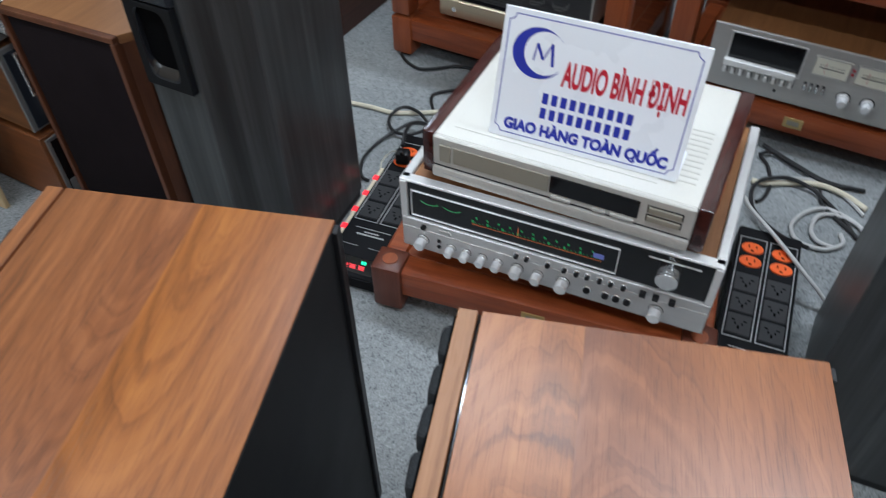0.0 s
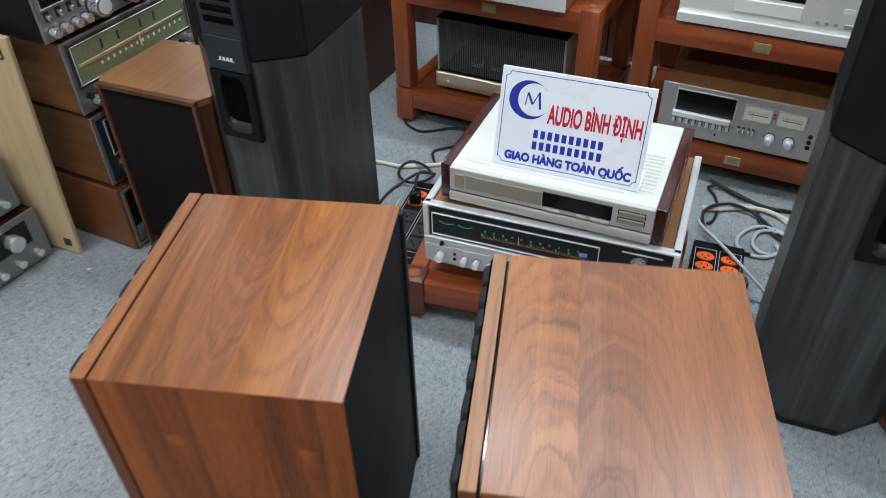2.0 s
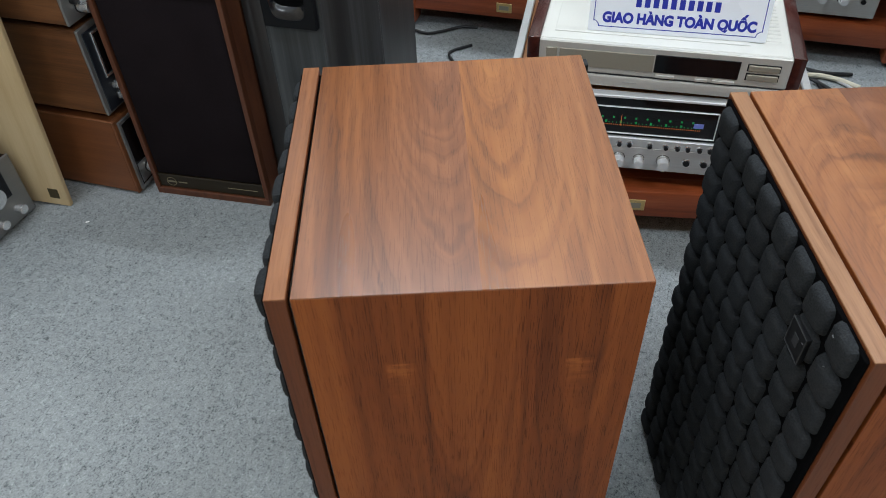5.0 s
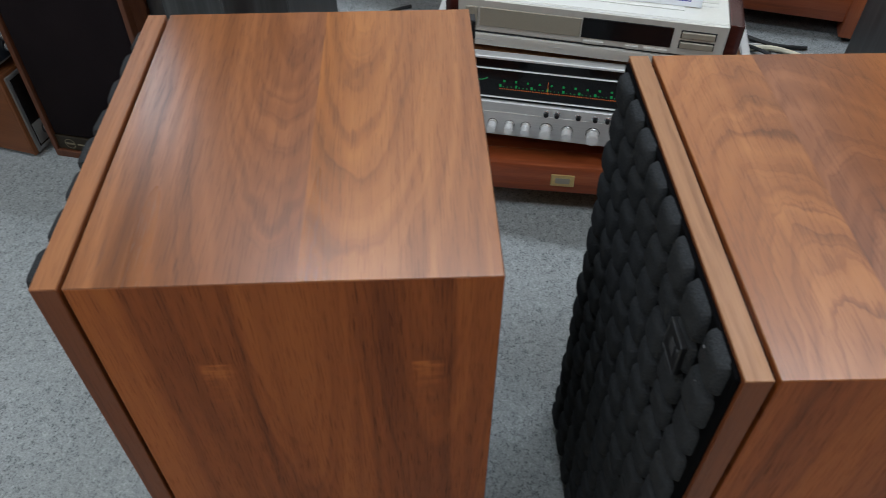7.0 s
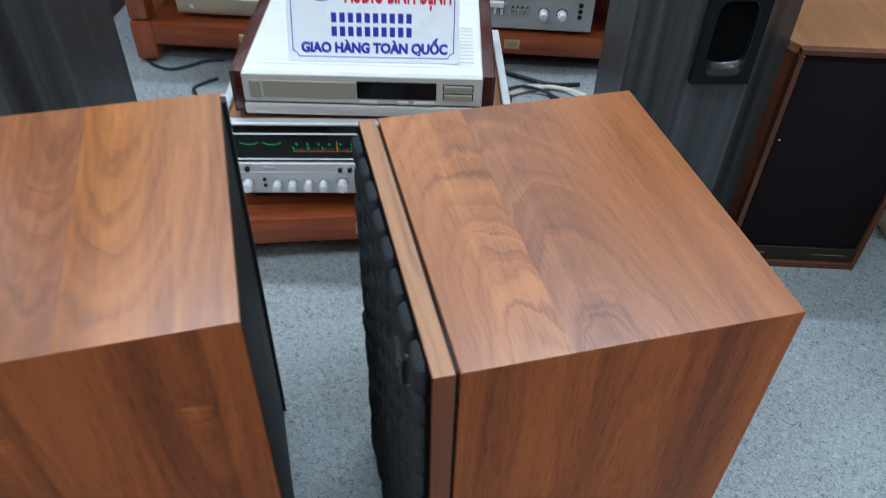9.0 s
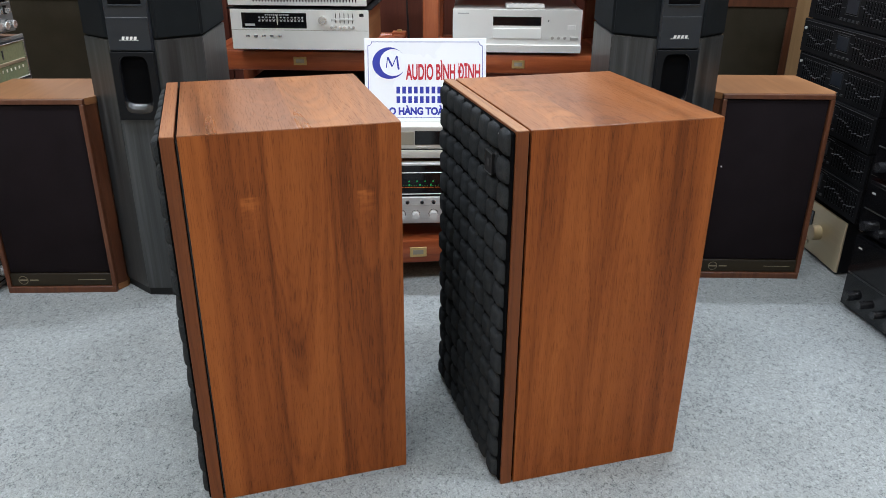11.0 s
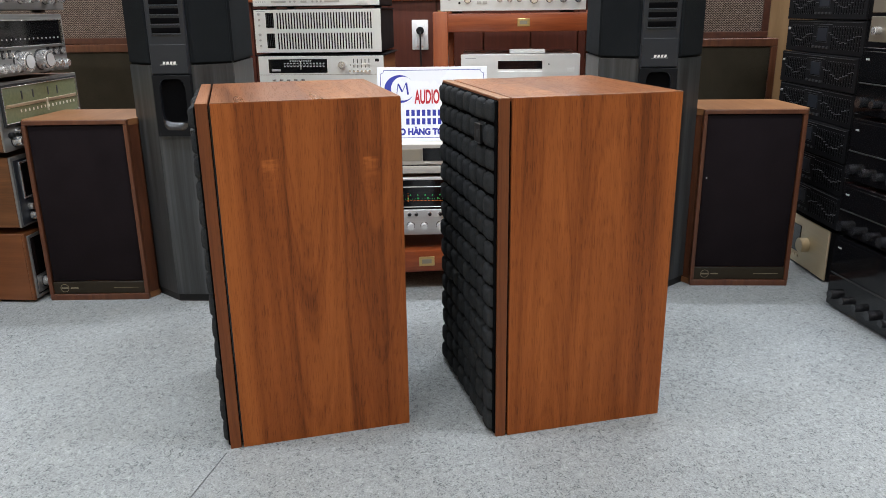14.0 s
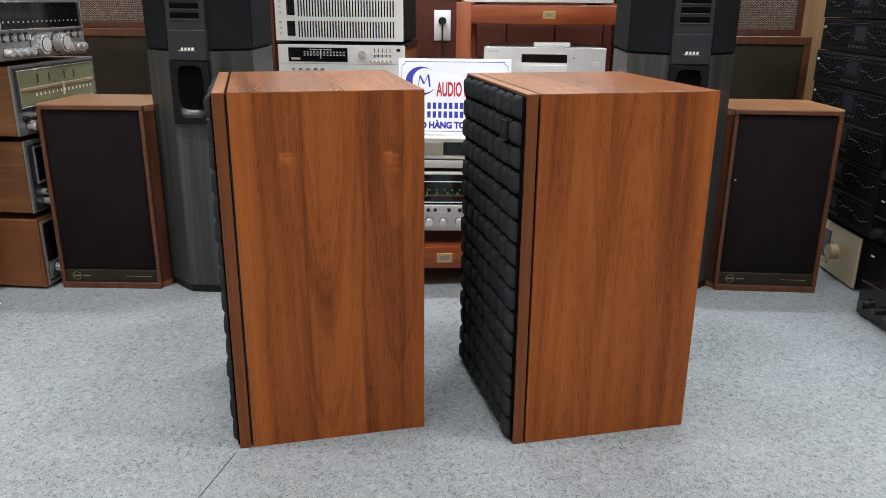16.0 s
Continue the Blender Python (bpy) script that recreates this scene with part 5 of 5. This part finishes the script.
def slider_tuner():
    s = unit("tuner", pose(-0.541, 1.672, 0.462), 0.430, 0.128, 0.33, WHITE_SILVER, CASE_WOOD, "pale silver tuner with black dial and sliders on the rack", "tuner")
    y = -0.006
    d = slab(s, "dial_window", -0.180, 0.022, 0.072, 0.118, GLOSS, 0.0012, y, "black dial window")
    for z in (0.094, 0.104):
        ticks(d, -0.124, 0.010, z, 13, 0.006, 0.004, PRINT_GREY, y - 0.0012, "dial_numerals")
    ticks(d, -0.124, 0.010, 0.0985, 27, 0.0012, 0.003, PRINT_GREY, y - 0.0012, "scale_marks")
    ticks(d, -0.104, -0.034, 0.112, 12, 0.004, 0.004, PRINT_GREY, y - 0.0012, "print_bars")
    slab(d, "pointer", -0.070, -0.068, 0.082, 0.112, METER, 0.0008, y - 0.0012)
    slab(d, "maker_plate", -0.170, -0.139, 0.078, 0.085, PRINT_GREY, 0.0008, y - 0.0012)
    knob(s, 0.074, 0.098, 0.0125, 0.018, CHROME, y, "tuning_knob", "", 28)
    slab(s, "slot", 0.100, 0.102, 0.094, 0.100, BLACK, 0.0008, y)
    for i in range(5):
        x = 0.112 + i * 0.0130
        slab(s, "slider_slot", x, x + 0.0025, 0.088, 0.118, BLACK, 0.0008, y)
        slab(s, "slider_cap", x - 0.0030, x + 0.0055, 0.098, 0.103, WHITE, 0.006, y)
    for i in range(6):
        knob(s, 0.100 + i * 0.0135, 0.077, 0.0042, 0.008, CHROME, y, "small_knob", "", 12)
    slab(s, "emblem", 0.186, 0.200, 0.108, 0.118, BLACK, 0.0006, y)
    slab(s, "groove", -0.213, 0.213, 0.0655, 0.067, CREAM_DARK, 0.0006, y)
    for i in range(5):
        slab(s, "key", -0.17 + i * 0.025, -0.158 + i * 0.025, 0.045, 0.052, CHROME, 0.004, y)
    for sx in (-1, 1):
        for fy in (0.065, 0.27):
            part("rubber_foot", box(sx * 0.165 - 0.015, sx * 0.165 + 0.015, fy, fy + 0.03, -0.0075, 0.008, 0.002), BLACK, s)
    part("lid_plate", box(-0.225, 0.225, -0.004, 0.33, 0.128, 0.132, 0.001), BLACK_METAL, s)


def vented_amplifier():
    s = unit("power_amplifier", pose(-0.5445, 1.668, 0.595), 0.428, 0.146, 0.34, WHITE_SILVER, BLACK_METAL, "pale silver power amplifier with two rows of vent slots", "amplifier")
    y = -0.006
    for z0 in (0.018, 0.084):
        for i in range(34):
            x = -0.136 + i * 0.00955
            part("vent_slot", box(x, x + 0.0042, y - 0.0007, y + 0.001, z0, z0 + 0.052, 0), RECESS_SHADE, s)
        m = slab(s, "level_meter", -0.174, -0.147, z0 + 0.004, z0 + 0.052, GLOSS, 0.0012, y, "black level meter window")
        ticks(m, -0.170, -0.151, z0 + 0.03, 4, 0.001, 0.04, SOCKET_GREY, y - 0.0012)
        for k, r in ((0.048, 0.0045), (0.030, 0.0032), (0.012, 0.0032)):
            knob(s, -0.196, z0 + k, r, 0.007, SILVER_DARK, y, "button", "", 14)
    slab(s, "name_bar", -0.205, -0.175, 0.140, 0.1425, PRINT_GREY, 0.0005, y)
    part("lid_shadow_plate", box(-0.216, 0.216, 0.0, 0.34, 0.1455, 0.149, 0.001), BLACK_METAL, s)


def grille_amplifier():
    s = unit("integrated_amplifier", pose(-0.545, 1.668, 0.745), 0.424, 0.16, 0.34, WHITE_SILVER, BLACK_METAL, "silver amplifier with black fins above a button strip", "amplifier")
    y = -0.006
    slab(s, "black_band", -0.205, 0.205, 0.036, 0.15, GLOSS, 0.001, y)
    for i in range(54):
        x = -0.20 + i * 0.0075
        part("fin", box(x, x + 0.002, y - 0.004, y, 0.038, 0.148, 0), SATIN, s)
    slab(s, "lower_step", -0.212, 0.212, 0.008, 0.034, WHITE_SILVER, 0.004, y)
    for x0, x1 in ((-0.15, -0.10), (-0.05, -0.03), (0.03, 0.08)):
        slab(s, "key", x0, x1, 0.018, 0.024, SILVER_DARK, 0.006, y)
    for x in (-0.085, -0.070, -0.010, 0.005, 0.018):
        knob(s, x, 0.021, 0.0035, 0.007, SILVER_DARK, y, "button", "", 12)
    for x in (0.140, 0.165):
        knob(s, x, 0.020, 0.0075, 0.012, WHITE, y, "knob", "", 18)
    ticks(s, -0.20, -0.17, 0.021, 5, 0.003, 0.003, PRINT_GREY, y - 0.004, "print_bars")


def meter_deck():
    s = unit("cassette_deck", pose(0.1395, 1.800, 0.117), 0.425, 0.158, 0.34, SILVER_DARK, CASE_WOOD, "silver cassette deck with two level meters in a wood case", "cassette deck")
    y = -0.006
    w = slab(s, "cassette_window", -0.1695, -0.0185, 0.082, 0.142, GLOSS, 0.0012, y, "black cassette window")
    frame_on(s, -0.1735, -0.0145, 0.072, 0.146, 0.002, SILVER, y)
    slab(s, "white_bar", -0.1745, -0.0225, 0.069, 0.083, WHITE, 0.014, y, "white key bar")
    for i in range(9):
        x = -0.1690 + i * 0.0178
        slab(s, "key_slot", x - 0.0062, x + 0.0062, 0.047, 0.067, SOCKET_GREY, 0.0008, y)
        slab(s, "key", x - 0.004, x + 0.004, 0.050, 0.064, WHITE_SILVER, 0.012, y)
    for i in range(4):
        slab(s, "lever_slot", -0.0015 + i * 0.0125, 0.0055 + i * 0.0125, 0.050, 0.070, SOCKET_GREY, 0.0008, y)
        slab(s, "lever", -0.0005 + i * 0.0125, 0.0045 + i * 0.0125, 0.054, 0.066, CHROME, 0.010, y)
    for cx in (0.040, 0.124):
        m = slab(s, "meter", cx - 0.034, cx + 0.034, 0.094, 0.134, METER, 0.0012, y, "pale level meter")
        frame_on(s, cx - 0.037, cx + 0.037, 0.091, 0.137, 0.003, SILVER_DARK, y, 0.003)
        slab(m, "needle_band", cx - 0.024, cx + 0.026, 0.110, 0.1125, BLACK, 0.0006, y - 0.0012)
        ticks(m, cx - 0.022, cx + 0.024, 0.118, 9, 0.0012, 0.004, SOCKET_GREY, y - 0.0012, "meter_marks")
        slab(m, "needle", cx - 0.012, cx - 0.011, 0.100, 0.124, INK_RED, 0.0006, y - 0.0012)
    for z in (0.122, 0.112):
        knob(s, 0.082, z, 0.003, 0.003, INK_RED, y, "lamp", "", 10)
    for cx in (0.083, 0.131):
        knob(s, cx, 0.054, 0.0150, 0.0012, SOCKET_GREY, y, "knob_base", "", 24)
        knob(s, cx, 0.054, 0.0130, 0.012, CLEAR_SILVER, y, "knob_skirt", "", 24)
        knob(s, cx, 0.054, 0.0090, 0.028, CLEAR_SILVER, y, "inner_knob", "", 24)
    for z in (0.080, 0.064, 0.048):
        knob(s, 0.178, z, 0.006, 0.004, BLACK, y, "jack", "", 14)
    slab(s, "name_bar", 0.022, 0.057, 0.024, 0.027, PRINT_GREY, 0.0005, y)
    knob(s, -0.054, 0.030, 0.003, 0.003, BLACK, y, "screw", "", 10)


def silver_player():
    s = unit("disc_player", pose(0.138, 1.800, 0.444), 0.416, 0.140, 0.33, WHITE_SILVER, WHITE_SILVER, "pale silver disc player with black display on the rack", "disc player")
    y = -0.006
    slab(s, "display", -0.078, 0.077, 0.089, 0.117, GLOSS, 0.0012, y, "black display window")
    slab(s, "disc_drawer", -0.078, 0.077, 0.050, 0.081, WHITE, 0.006, y, "white disc drawer")
    slab(s, "base_step", -0.208, 0.208, 0.006, 0.030, WHITE_SILVER, 0.012, y)
    slab(s, "name_bar", -0.192, -0.155, 0.124, 0.128, PRINT_GREY, 0.0005, y)
    slab(s, "sticker", 0.162, 0.188, 0.078, 0.092, WHITE, 0.0006, y)
    knob(s, 0.10, 0.105, 0.0025, 0.002, BLACK, y, "lamp", "", 10)
    for x in (0.115, 0.135, 0.155):
        knob(s, x, 0.052, 0.005, 0.005, SILVER_DARK, y, "button", "", 14)
    slab(s, "key", 0.172, 0.198, 0.046, 0.056, SILVER_DARK, 0.004, y)
    r = thing("remote_control", pose(0.163, 1.806, 0.585, 0, 0, 2), "pale grey remote control lying on the disc player", "remote control")
    part("body", box(-0.062, 0.062, 0.0, 0.045, 0.0, 0.014, 0.003, 2), WHITE, r)
    for i in range(5):
        part("button", box(-0.05 + i * 0.014, -0.042 + i * 0.014, 0.012, 0.022, 0.0135, 0.0155, 0.0005), PRINT_GREY, r)


def knob_amplifier():
    s = unit("integrated_amplifier", pose(0.109, 1.800, 0.722), 0.498, 0.16, 0.36, WHITE_SILVER, CASE_WOOD, "wide silver amplifier with a row of chrome knobs", "amplifier")
    y = -0.006
    for x, r in ((-0.155, 0.011), (-0.045, 0.0085), (-0.010, 0.0085), (0.022, 0.0085), (0.072, 0.0135), (0.125, 0.0115), (0.172, 0.0115), (0.222, 0.0115)):
        knob(s, x, 0.045, r, 0.018, CHROME, y, "knob", "chrome knob", 24)
    knob(s, -0.218, 0.047, 0.006, 0.004, SILVER_DARK, y, "button", "", 14)
    for z in (0.034, 0.056):
        knob(s, -0.183, z, 0.004, 0.003, BLACK, y, "jack", "", 12)
        for x in (-0.115, -0.095):
            slab(s, "key", x - 0.008, x + 0.008, z - 0.004, z + 0.005, SILVER_DARK, 0.004, y)
    slab(s, "upper_band", -0.24, 0.24, 0.082, 0.15, GLOSS, 0.001, y)


tube_amplifier()
slider_tuner()
vented_amplifier()
grille_amplifier()
meter_deck()
silver_player()
knob_amplifier()

sock = thing("wall_socket", pose(-0.272, 2.432, 0.635), "white wall socket with a black plug and hanging lead", "wall socket")
part("plate", box(-0.035, 0.035, -0.008, 0.0, -0.062, 0.062, 0.003, 2), WHITE, sock)
part("upper_outlet", box(-0.016, 0.016, -0.010, -0.006, 0.006, 0.046, 0.006, 2), WHITE, sock)
part("lower_outlet", box(-0.016, 0.016, -0.010, -0.006, -0.048, -0.008, 0.006, 2), WHITE, sock)
part("plug_body", drum(0.016, 0.03, 20, 0.004), BLACK, sock, "black round plug", pose(0.002, -0.009, 0.018))
part("lead", pipe([(0.002, -0.036, 0.016), (0.004, -0.04, -0.01), (0.003, -0.03, -0.08), (0.008, -0.025, -0.2), (0.02, -0.03, -0.4)], 0.004, 8, 8), CABLE_BLACK, sock)


# ---- amplifiers stacked on the left ----
def left_unit(y0, z0, W, H, D, face, case, label, category="amplifier", x=-1.170):
    return unit("stereo_amplifier" if category == "amplifier" else category, pose(x, y0 + W / 2, z0, 0, 0, 90), W, H, D, face, case, label, category, "amplifiers stacked on the left")


def wooden_base_unit():
    s = left_unit(0.857, 0.0, 0.40, 0.190, 0.30, RED_CASE, RED_CASE, "reddish wood cased amplifier with slim chrome-edged front", "amplifier")
    y = -0.006
    slab(s, "front_panel", -0.180, 0.190, 0.016, 0.176, GLOSS, 0.002, y)
    frame_on(s, -0.190, 0.194, 0.010, 0.182, 0.008, LEFT_SILVER, y, 0.004)
    slab(s, "control_strip", -0.178, 0.188, 0.022, 0.070, LEFT_SILVER, 0.003, y)
    for i in range(6):
        knob(s, -0.145 + i * 0.06, 0.046, 0.014, 0.034, CHROME, y - 0.003, "knob", "chrome knob", 22)


def window_unit():
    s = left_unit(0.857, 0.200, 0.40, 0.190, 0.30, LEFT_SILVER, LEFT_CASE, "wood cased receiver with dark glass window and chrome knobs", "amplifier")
    y = -0.006
    slab(s, "front_panel", -0.190, 0.192, 0.012, 0.180, SATIN, 0.002, y)
    slab(s, "dial_window", -0.165, 0.18, 0.085, 0.168, GLOSS, 0.003, y)
    frame_on(s, -0.172, 0.186, 0.078, 0.174, 0.005, CHROME, y, 0.005)
    for i in range(7):
        knob(s, -0.155 + i * 0.052, 0.055, 0.009, 0.012, CHROME, y - 0.002, "small_knob", "", 16)
        knob(s, -0.150 + i * 0.052, 0.030, 0.011, 0.026, CHROME, y - 0.002, "knob", "chrome knob", 20)


def green_dial_unit():
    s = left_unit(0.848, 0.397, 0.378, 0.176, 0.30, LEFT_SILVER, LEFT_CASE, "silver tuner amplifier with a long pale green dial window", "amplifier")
    y = -0.006
    d = slab(s, "dial_window", -0.170, 0.173, 0.075, 0.162, DIAL_GREEN, 0.002, y, "pale green dial glass")
    frame_on(s, -0.178, 0.180, 0.068, 0.169, 0.006, SOCKET_GREY, y, 0.005)
    frame_on(s, -0.172, 0.175, 0.073, 0.164, 0.002, CHROME, y, 0.006)
    slab(d, "dial_rail", -0.164, 0.168, 0.112, 0.120, CHAMPAGNE, 0.003, y - 0.002)
    ticks(d, -0.10, 0.155, 0.100, 15, 0.005, 0.007, METER, y - 0.002, "dial_numerals")
    for x in (-0.09, -0.04, 0.03, 0.075):
        slab(d, "dial_shade", x, x + 0.006, 0.128, 0.150, SATIN, 0.001, y - 0.002)
    slab(d, "pointer", 0.018, 0.021, 0.088, 0.122, METER, 0.004, y - 0.002)
    for i in range(7):
        knob(s, -0.160 + i * 0.050, 0.046, 0.008, 0.010, BLACK, y, "jack", "", 14)
        knob(s, -0.146 + i * 0.050, 0.030, 0.0125, 0.024, CHROME, y, "knob", "chrome knob", 20)
        knob(s, -0.132 + i * 0.050, 0.054, 0.006, 0.014, CHROME, y, "lever", "", 12)


def twin_knob_unit():
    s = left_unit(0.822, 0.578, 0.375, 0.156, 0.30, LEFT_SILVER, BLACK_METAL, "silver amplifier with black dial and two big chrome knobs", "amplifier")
    y = -0.006
    d = slab(s, "dial_window", -0.174, 0.170, 0.078, 0.140, GLOSS, 0.002, y, "black dial glass")
    frame_on(s, -0.181, 0.178, 0.072, 0.148, 0.005, LEFT_SILVER, y, 0.005)
    frame_on(s, -0.176, 0.172, 0.077, 0.142, 0.0015, CHROME, y, 0.006)
    ticks(d, -0.16, 0.150, 0.095, 17, 0.004, 0.004, PRINT_GREY, y - 0.002, "dial_numerals")
    for x in (-0.040, 0.052):
        knob(s, x, 0.040, 0.0262, 0.0015, BLACK, y, "knob_base", "", 36)
        big = knob(s, x, 0.040, 0.0245, 0.028, CHROME, y, "big_knob", "large chrome knob", 36)
        knob(big, 0, 0, 0.0200, 0.0012, SOCKET_GREY, -0.0278, "knob_ring", "", 36)
        knob(big, 0, 0, 0.0185, 0.0020, CLEAR_SILVER, -0.0278, "knob_cap", "spun silver knob cap", 36)
    for x in (-0.165, -0.135, -0.105, -0.078, 0.096, 0.126, 0.158):
        knob(s, x, 0.026, 0.0100, 0.020, CHROME, y, "knob", "chrome knob", 20)
        slab(s, "lever_slot", x - 0.007, x + 0.007, 0.049, 0.070, BLACK, 0.0012, y)
        slab(s, "lever", x - 0.0035, x + 0.0035, 0.053, 0.064, CHROME, 0.012, y)


def top_left_unit():
    s = left_unit(0.812, 0.738, 0.405, 0.16, 0.30, LEFT_SILVER, BLACK_METAL, "silver amplifier with chrome knobs at the top of the stack", "amplifier")
    for i in range(7):
        knob(s, -0.165 + i * 0.055, 0.036, 0.014 if i % 2 else 0.010, 0.024, CHROME, -0.006, "knob", "chrome knob", 20)
    slab(s, "dial_window", -0.18, 0.18, 0.07, 0.14, GLOSS, 0.002, -0.006)


wooden_base_unit()
window_unit()
green_dial_unit()
twin_knob_unit()
top_left_unit()

board = thing("carton_board", pose(-1.292, 0.786, 0.0, 0, 4.5, 7), "cream cardboard sheet standing upright beside the amplifiers", "cardboard sheet")
part("sheet", box(-0.42, 0.0, 0.0, 0.012, 0.0, 0.60, 0.002), PALE_WOOD, board, "", None)
part("stamp", box(-0.040, -0.018, -0.0008, 0.001, 0.020, 0.045, 0), STAMP_INK, board, "small dark square stamp")
writing(board, "3", 0.040, STAMP_INK, -0.030, 0.545, -0.0004, None, "carton_digit", 0.001)

far = unit("stereo_amplifier", pose(-1.372, 0.560, 0.0, 0, 0, 88), 0.40, 0.150, 0.30, LEFT_SILVER, ROSEWOOD, "silver amplifier with black dial beside the cardboard sheet", "amplifier")
slab(far, "dial_window", -0.18, 0.165, 0.070, 0.132, GLOSS, 0.002, -0.006)
knob(far, 0.115, 0.100, 0.021, 0.024, CHROME, -0.008, "tuning_knob", "", 30)
for q in range(7):
    knob(far, -0.15 + q * 0.052, 0.036, 0.010, 0.018, CHROME, -0.006, "knob", "", 20)
up = unit("stereo_amplifier", pose(-1.390, 0.545, 0.155, 0, 0, 88), 0.40, 0.150, 0.30, LEFT_SILVER, ROSEWOOD, "silver fronted amplifier stacked on another", "amplifier")
for q in range(5):
    knob(up, -0.12 + q * 0.07, 0.036, 0.010, 0.018, CHROME, -0.006, "knob", "", 20)


# ---- units stacked on the right ----
def face_left(corner_far, corner_near, z0, H, D, face, case, label, category, name):
    """A unit whose front runs from a far to a near corner and faces the middle of the room."""
    (ax, ay), (bx, by) = corner_far, corner_near
    W = math.hypot(bx - ax, by - ay)
    yaw = math.degrees(math.atan2(by - ay, bx - ax))
    return unit(name, pose((ax + bx) / 2, (ay + by) / 2, z0, 0, 0, yaw), W, H, D, face, case, label, category, "units stacked on the right", 0.006, 0.001 if name == "graphic_equaliser" else 0.006), W


for i in range(8):
    z = 0.158 + i * 0.0895
    jx = random.uniform(-0.004, 0.004)
    s, W = face_left((0.928 + jx, 1.479), (0.960 + jx, 1.050), z, 0.0890, 0.28, BLACK_METAL, BLACK_METAL, "black graphic equaliser with rows of tiny sliders", "equaliser", "graphic_equaliser")
    y, w = -0.006, W / 2
    slab(s, "top_line", -w + 0.01, w - 0.01, 0.083, 0.0845, SOCKET_GREY, 0.002, y)
    d = slab(s, "display", -0.026, 0.027, 0.034, 0.068, SATIN, 0.0015, y, "dull grey display")
    frame_on(s, -0.030, 0.031, 0.030, 0.072, 0.0012, SOCKET_GREY, y, 0.0018)
    ticks(s, -0.047, -0.035, 0.045, 3, 0.002, 0.002, CAP_GREY, y, "print_bars")
    ticks(s, 0.036, 0.047, 0.056, 3, 0.002, 0.002, CAP_GREY, y, "print_bars")
    slab(s, "white_line", -0.055, 0.050, 0.077, 0.0782, CAP_GREY, 0.0008, y)
    knob(s, -w + 0.018, 0.064, 0.0036, 0.005, PRINT_GREY, y, "button", "", 12)
    for x0, x1 in ((-w + 0.035, -0.058), (0.055, w - 0.018)):
        slots, caps = bmesh.new(), bmesh.new()
        for k in range(12):
            x = x0 + (x1 - x0) * k / 11
            box(x - 0.0010, x + 0.0010, y - 0.0006, y + 0.0002, 0.014, 0.070, 0, 1, slots)
            zz = 0.042 + 0.010 * math.sin(k * 0.55 + i * 0.4) + random.uniform(-0.003, 0.003)
            box(x - 0.0018, x + 0.0018, y - 0.005, y, zz - 0.0009, zz + 0.0009, 0, 1, caps)
            for q in range(7):
                zt = 0.016 + q * 0.0088
                box(x + 0.0026, x + 0.0042, y - 0.0005, y + 0.0002, zt - 0.0004, zt + 0.0004, 0, 1, caps)
            box(x - 0.0026, x + 0.0026, y - 0.0005, y + 0.0002, 0.0728, 0.0738, 0, 1, caps)
        tagged(part("slider_field", slots, RECESS_SHADE, s), kind="stuff")
        tagged(part("slider_print", caps, CAP_GREY, s, "tiny pale slider caps"), kind="stuff")
    for k in range(5):
        slab(s, "key", -0.048 + k * 0.020, -0.036 + k * 0.020, 0.014, 0.020, SOCKET_GREY, 0.003, y)

g, W = face_left((0.930, 1.515), (0.963, 1.087), 0.0, 0.146, 0.30, GOLD, BLACK_METAL, "champagne gold amplifier with a large knob under the equalisers", "amplifier", "stereo_amplifier")
knob(g, 0.098, 0.074, 0.021, 0.022, GOLD, -0.006, "volume_knob", "large gold volume knob", 32)
slab(g, "window", -0.10, 0.06, 0.040, 0.12, GLOSS, 0.002, -0.006)
for q in range(4):
    slab(g, "key", 0.0 + q * 0.016, 0.011 + q * 0.016, 0.026, 0.034, CHAMPAGNE, 0.004, -0.006)

for i, (z, h) in enumerate(((0.0, 0.186), (0.190, 0.130), (0.324, 0.152), (0.480, 0.158))):
    s, W = face_left((0.905, 0.924), (0.983, 0.500), z, h, 0.30, GLOSS, ROSEWOOD if i else BLACK_METAL, "glossy black amplifier with a row of black knobs", "amplifier", "stereo_amplifier")
    y, w = -0.006, W / 2
    slab(s, "upper_glass", -w + 0.008, w - 0.008, h * 0.52, h - 0.008, GLOSS, 0.002, y)
    slab(s, "maker_bar", -w + 0.020, -w + 0.034, h - 0.029, h - 0.024, PRINT_GREY, 0.0025, y)
    slab(s, "lower_line", -w + 0.006, w - 0.006, h * 0.48, h * 0.50, SOCKET_GREY, 0.003, y)
    for k in range(8):
        knob(s, -w + 0.035 + k * 0.048, h * 0.22, 0.0095 if k % 3 else 0.012, 0.018, GLOSS_KNOB, y, "knob", "black knob", 20)
for z, h in ((0.644, 0.062), (0.708, 0.13)):
    s, W = face_left((0.910, 0.915), (0.985, 0.492), z, h, 0.30, PALE_CHAMPAGNE, ROSEWOOD, "pale champagne unit on top of the black amplifiers", "amplifier", "stereo_amplifier")
    for k in range(6):
        knob(s, -W / 2 + 0.035 + k * 0.06, h * 0.5, 0.009, 0.016, CHROME, -0.006, "knob", "", 18)

panel_side = thing("plywood_panel", pose(1.005, 1.93, 0, 0, 0, -4), "pale wood panel standing behind the equalisers", "wood panel")
part("board", box(-0.04, 0.75, 0.0, 0.02, 0.0, 1.9, 0.002), TAN_WOOD, panel_side)
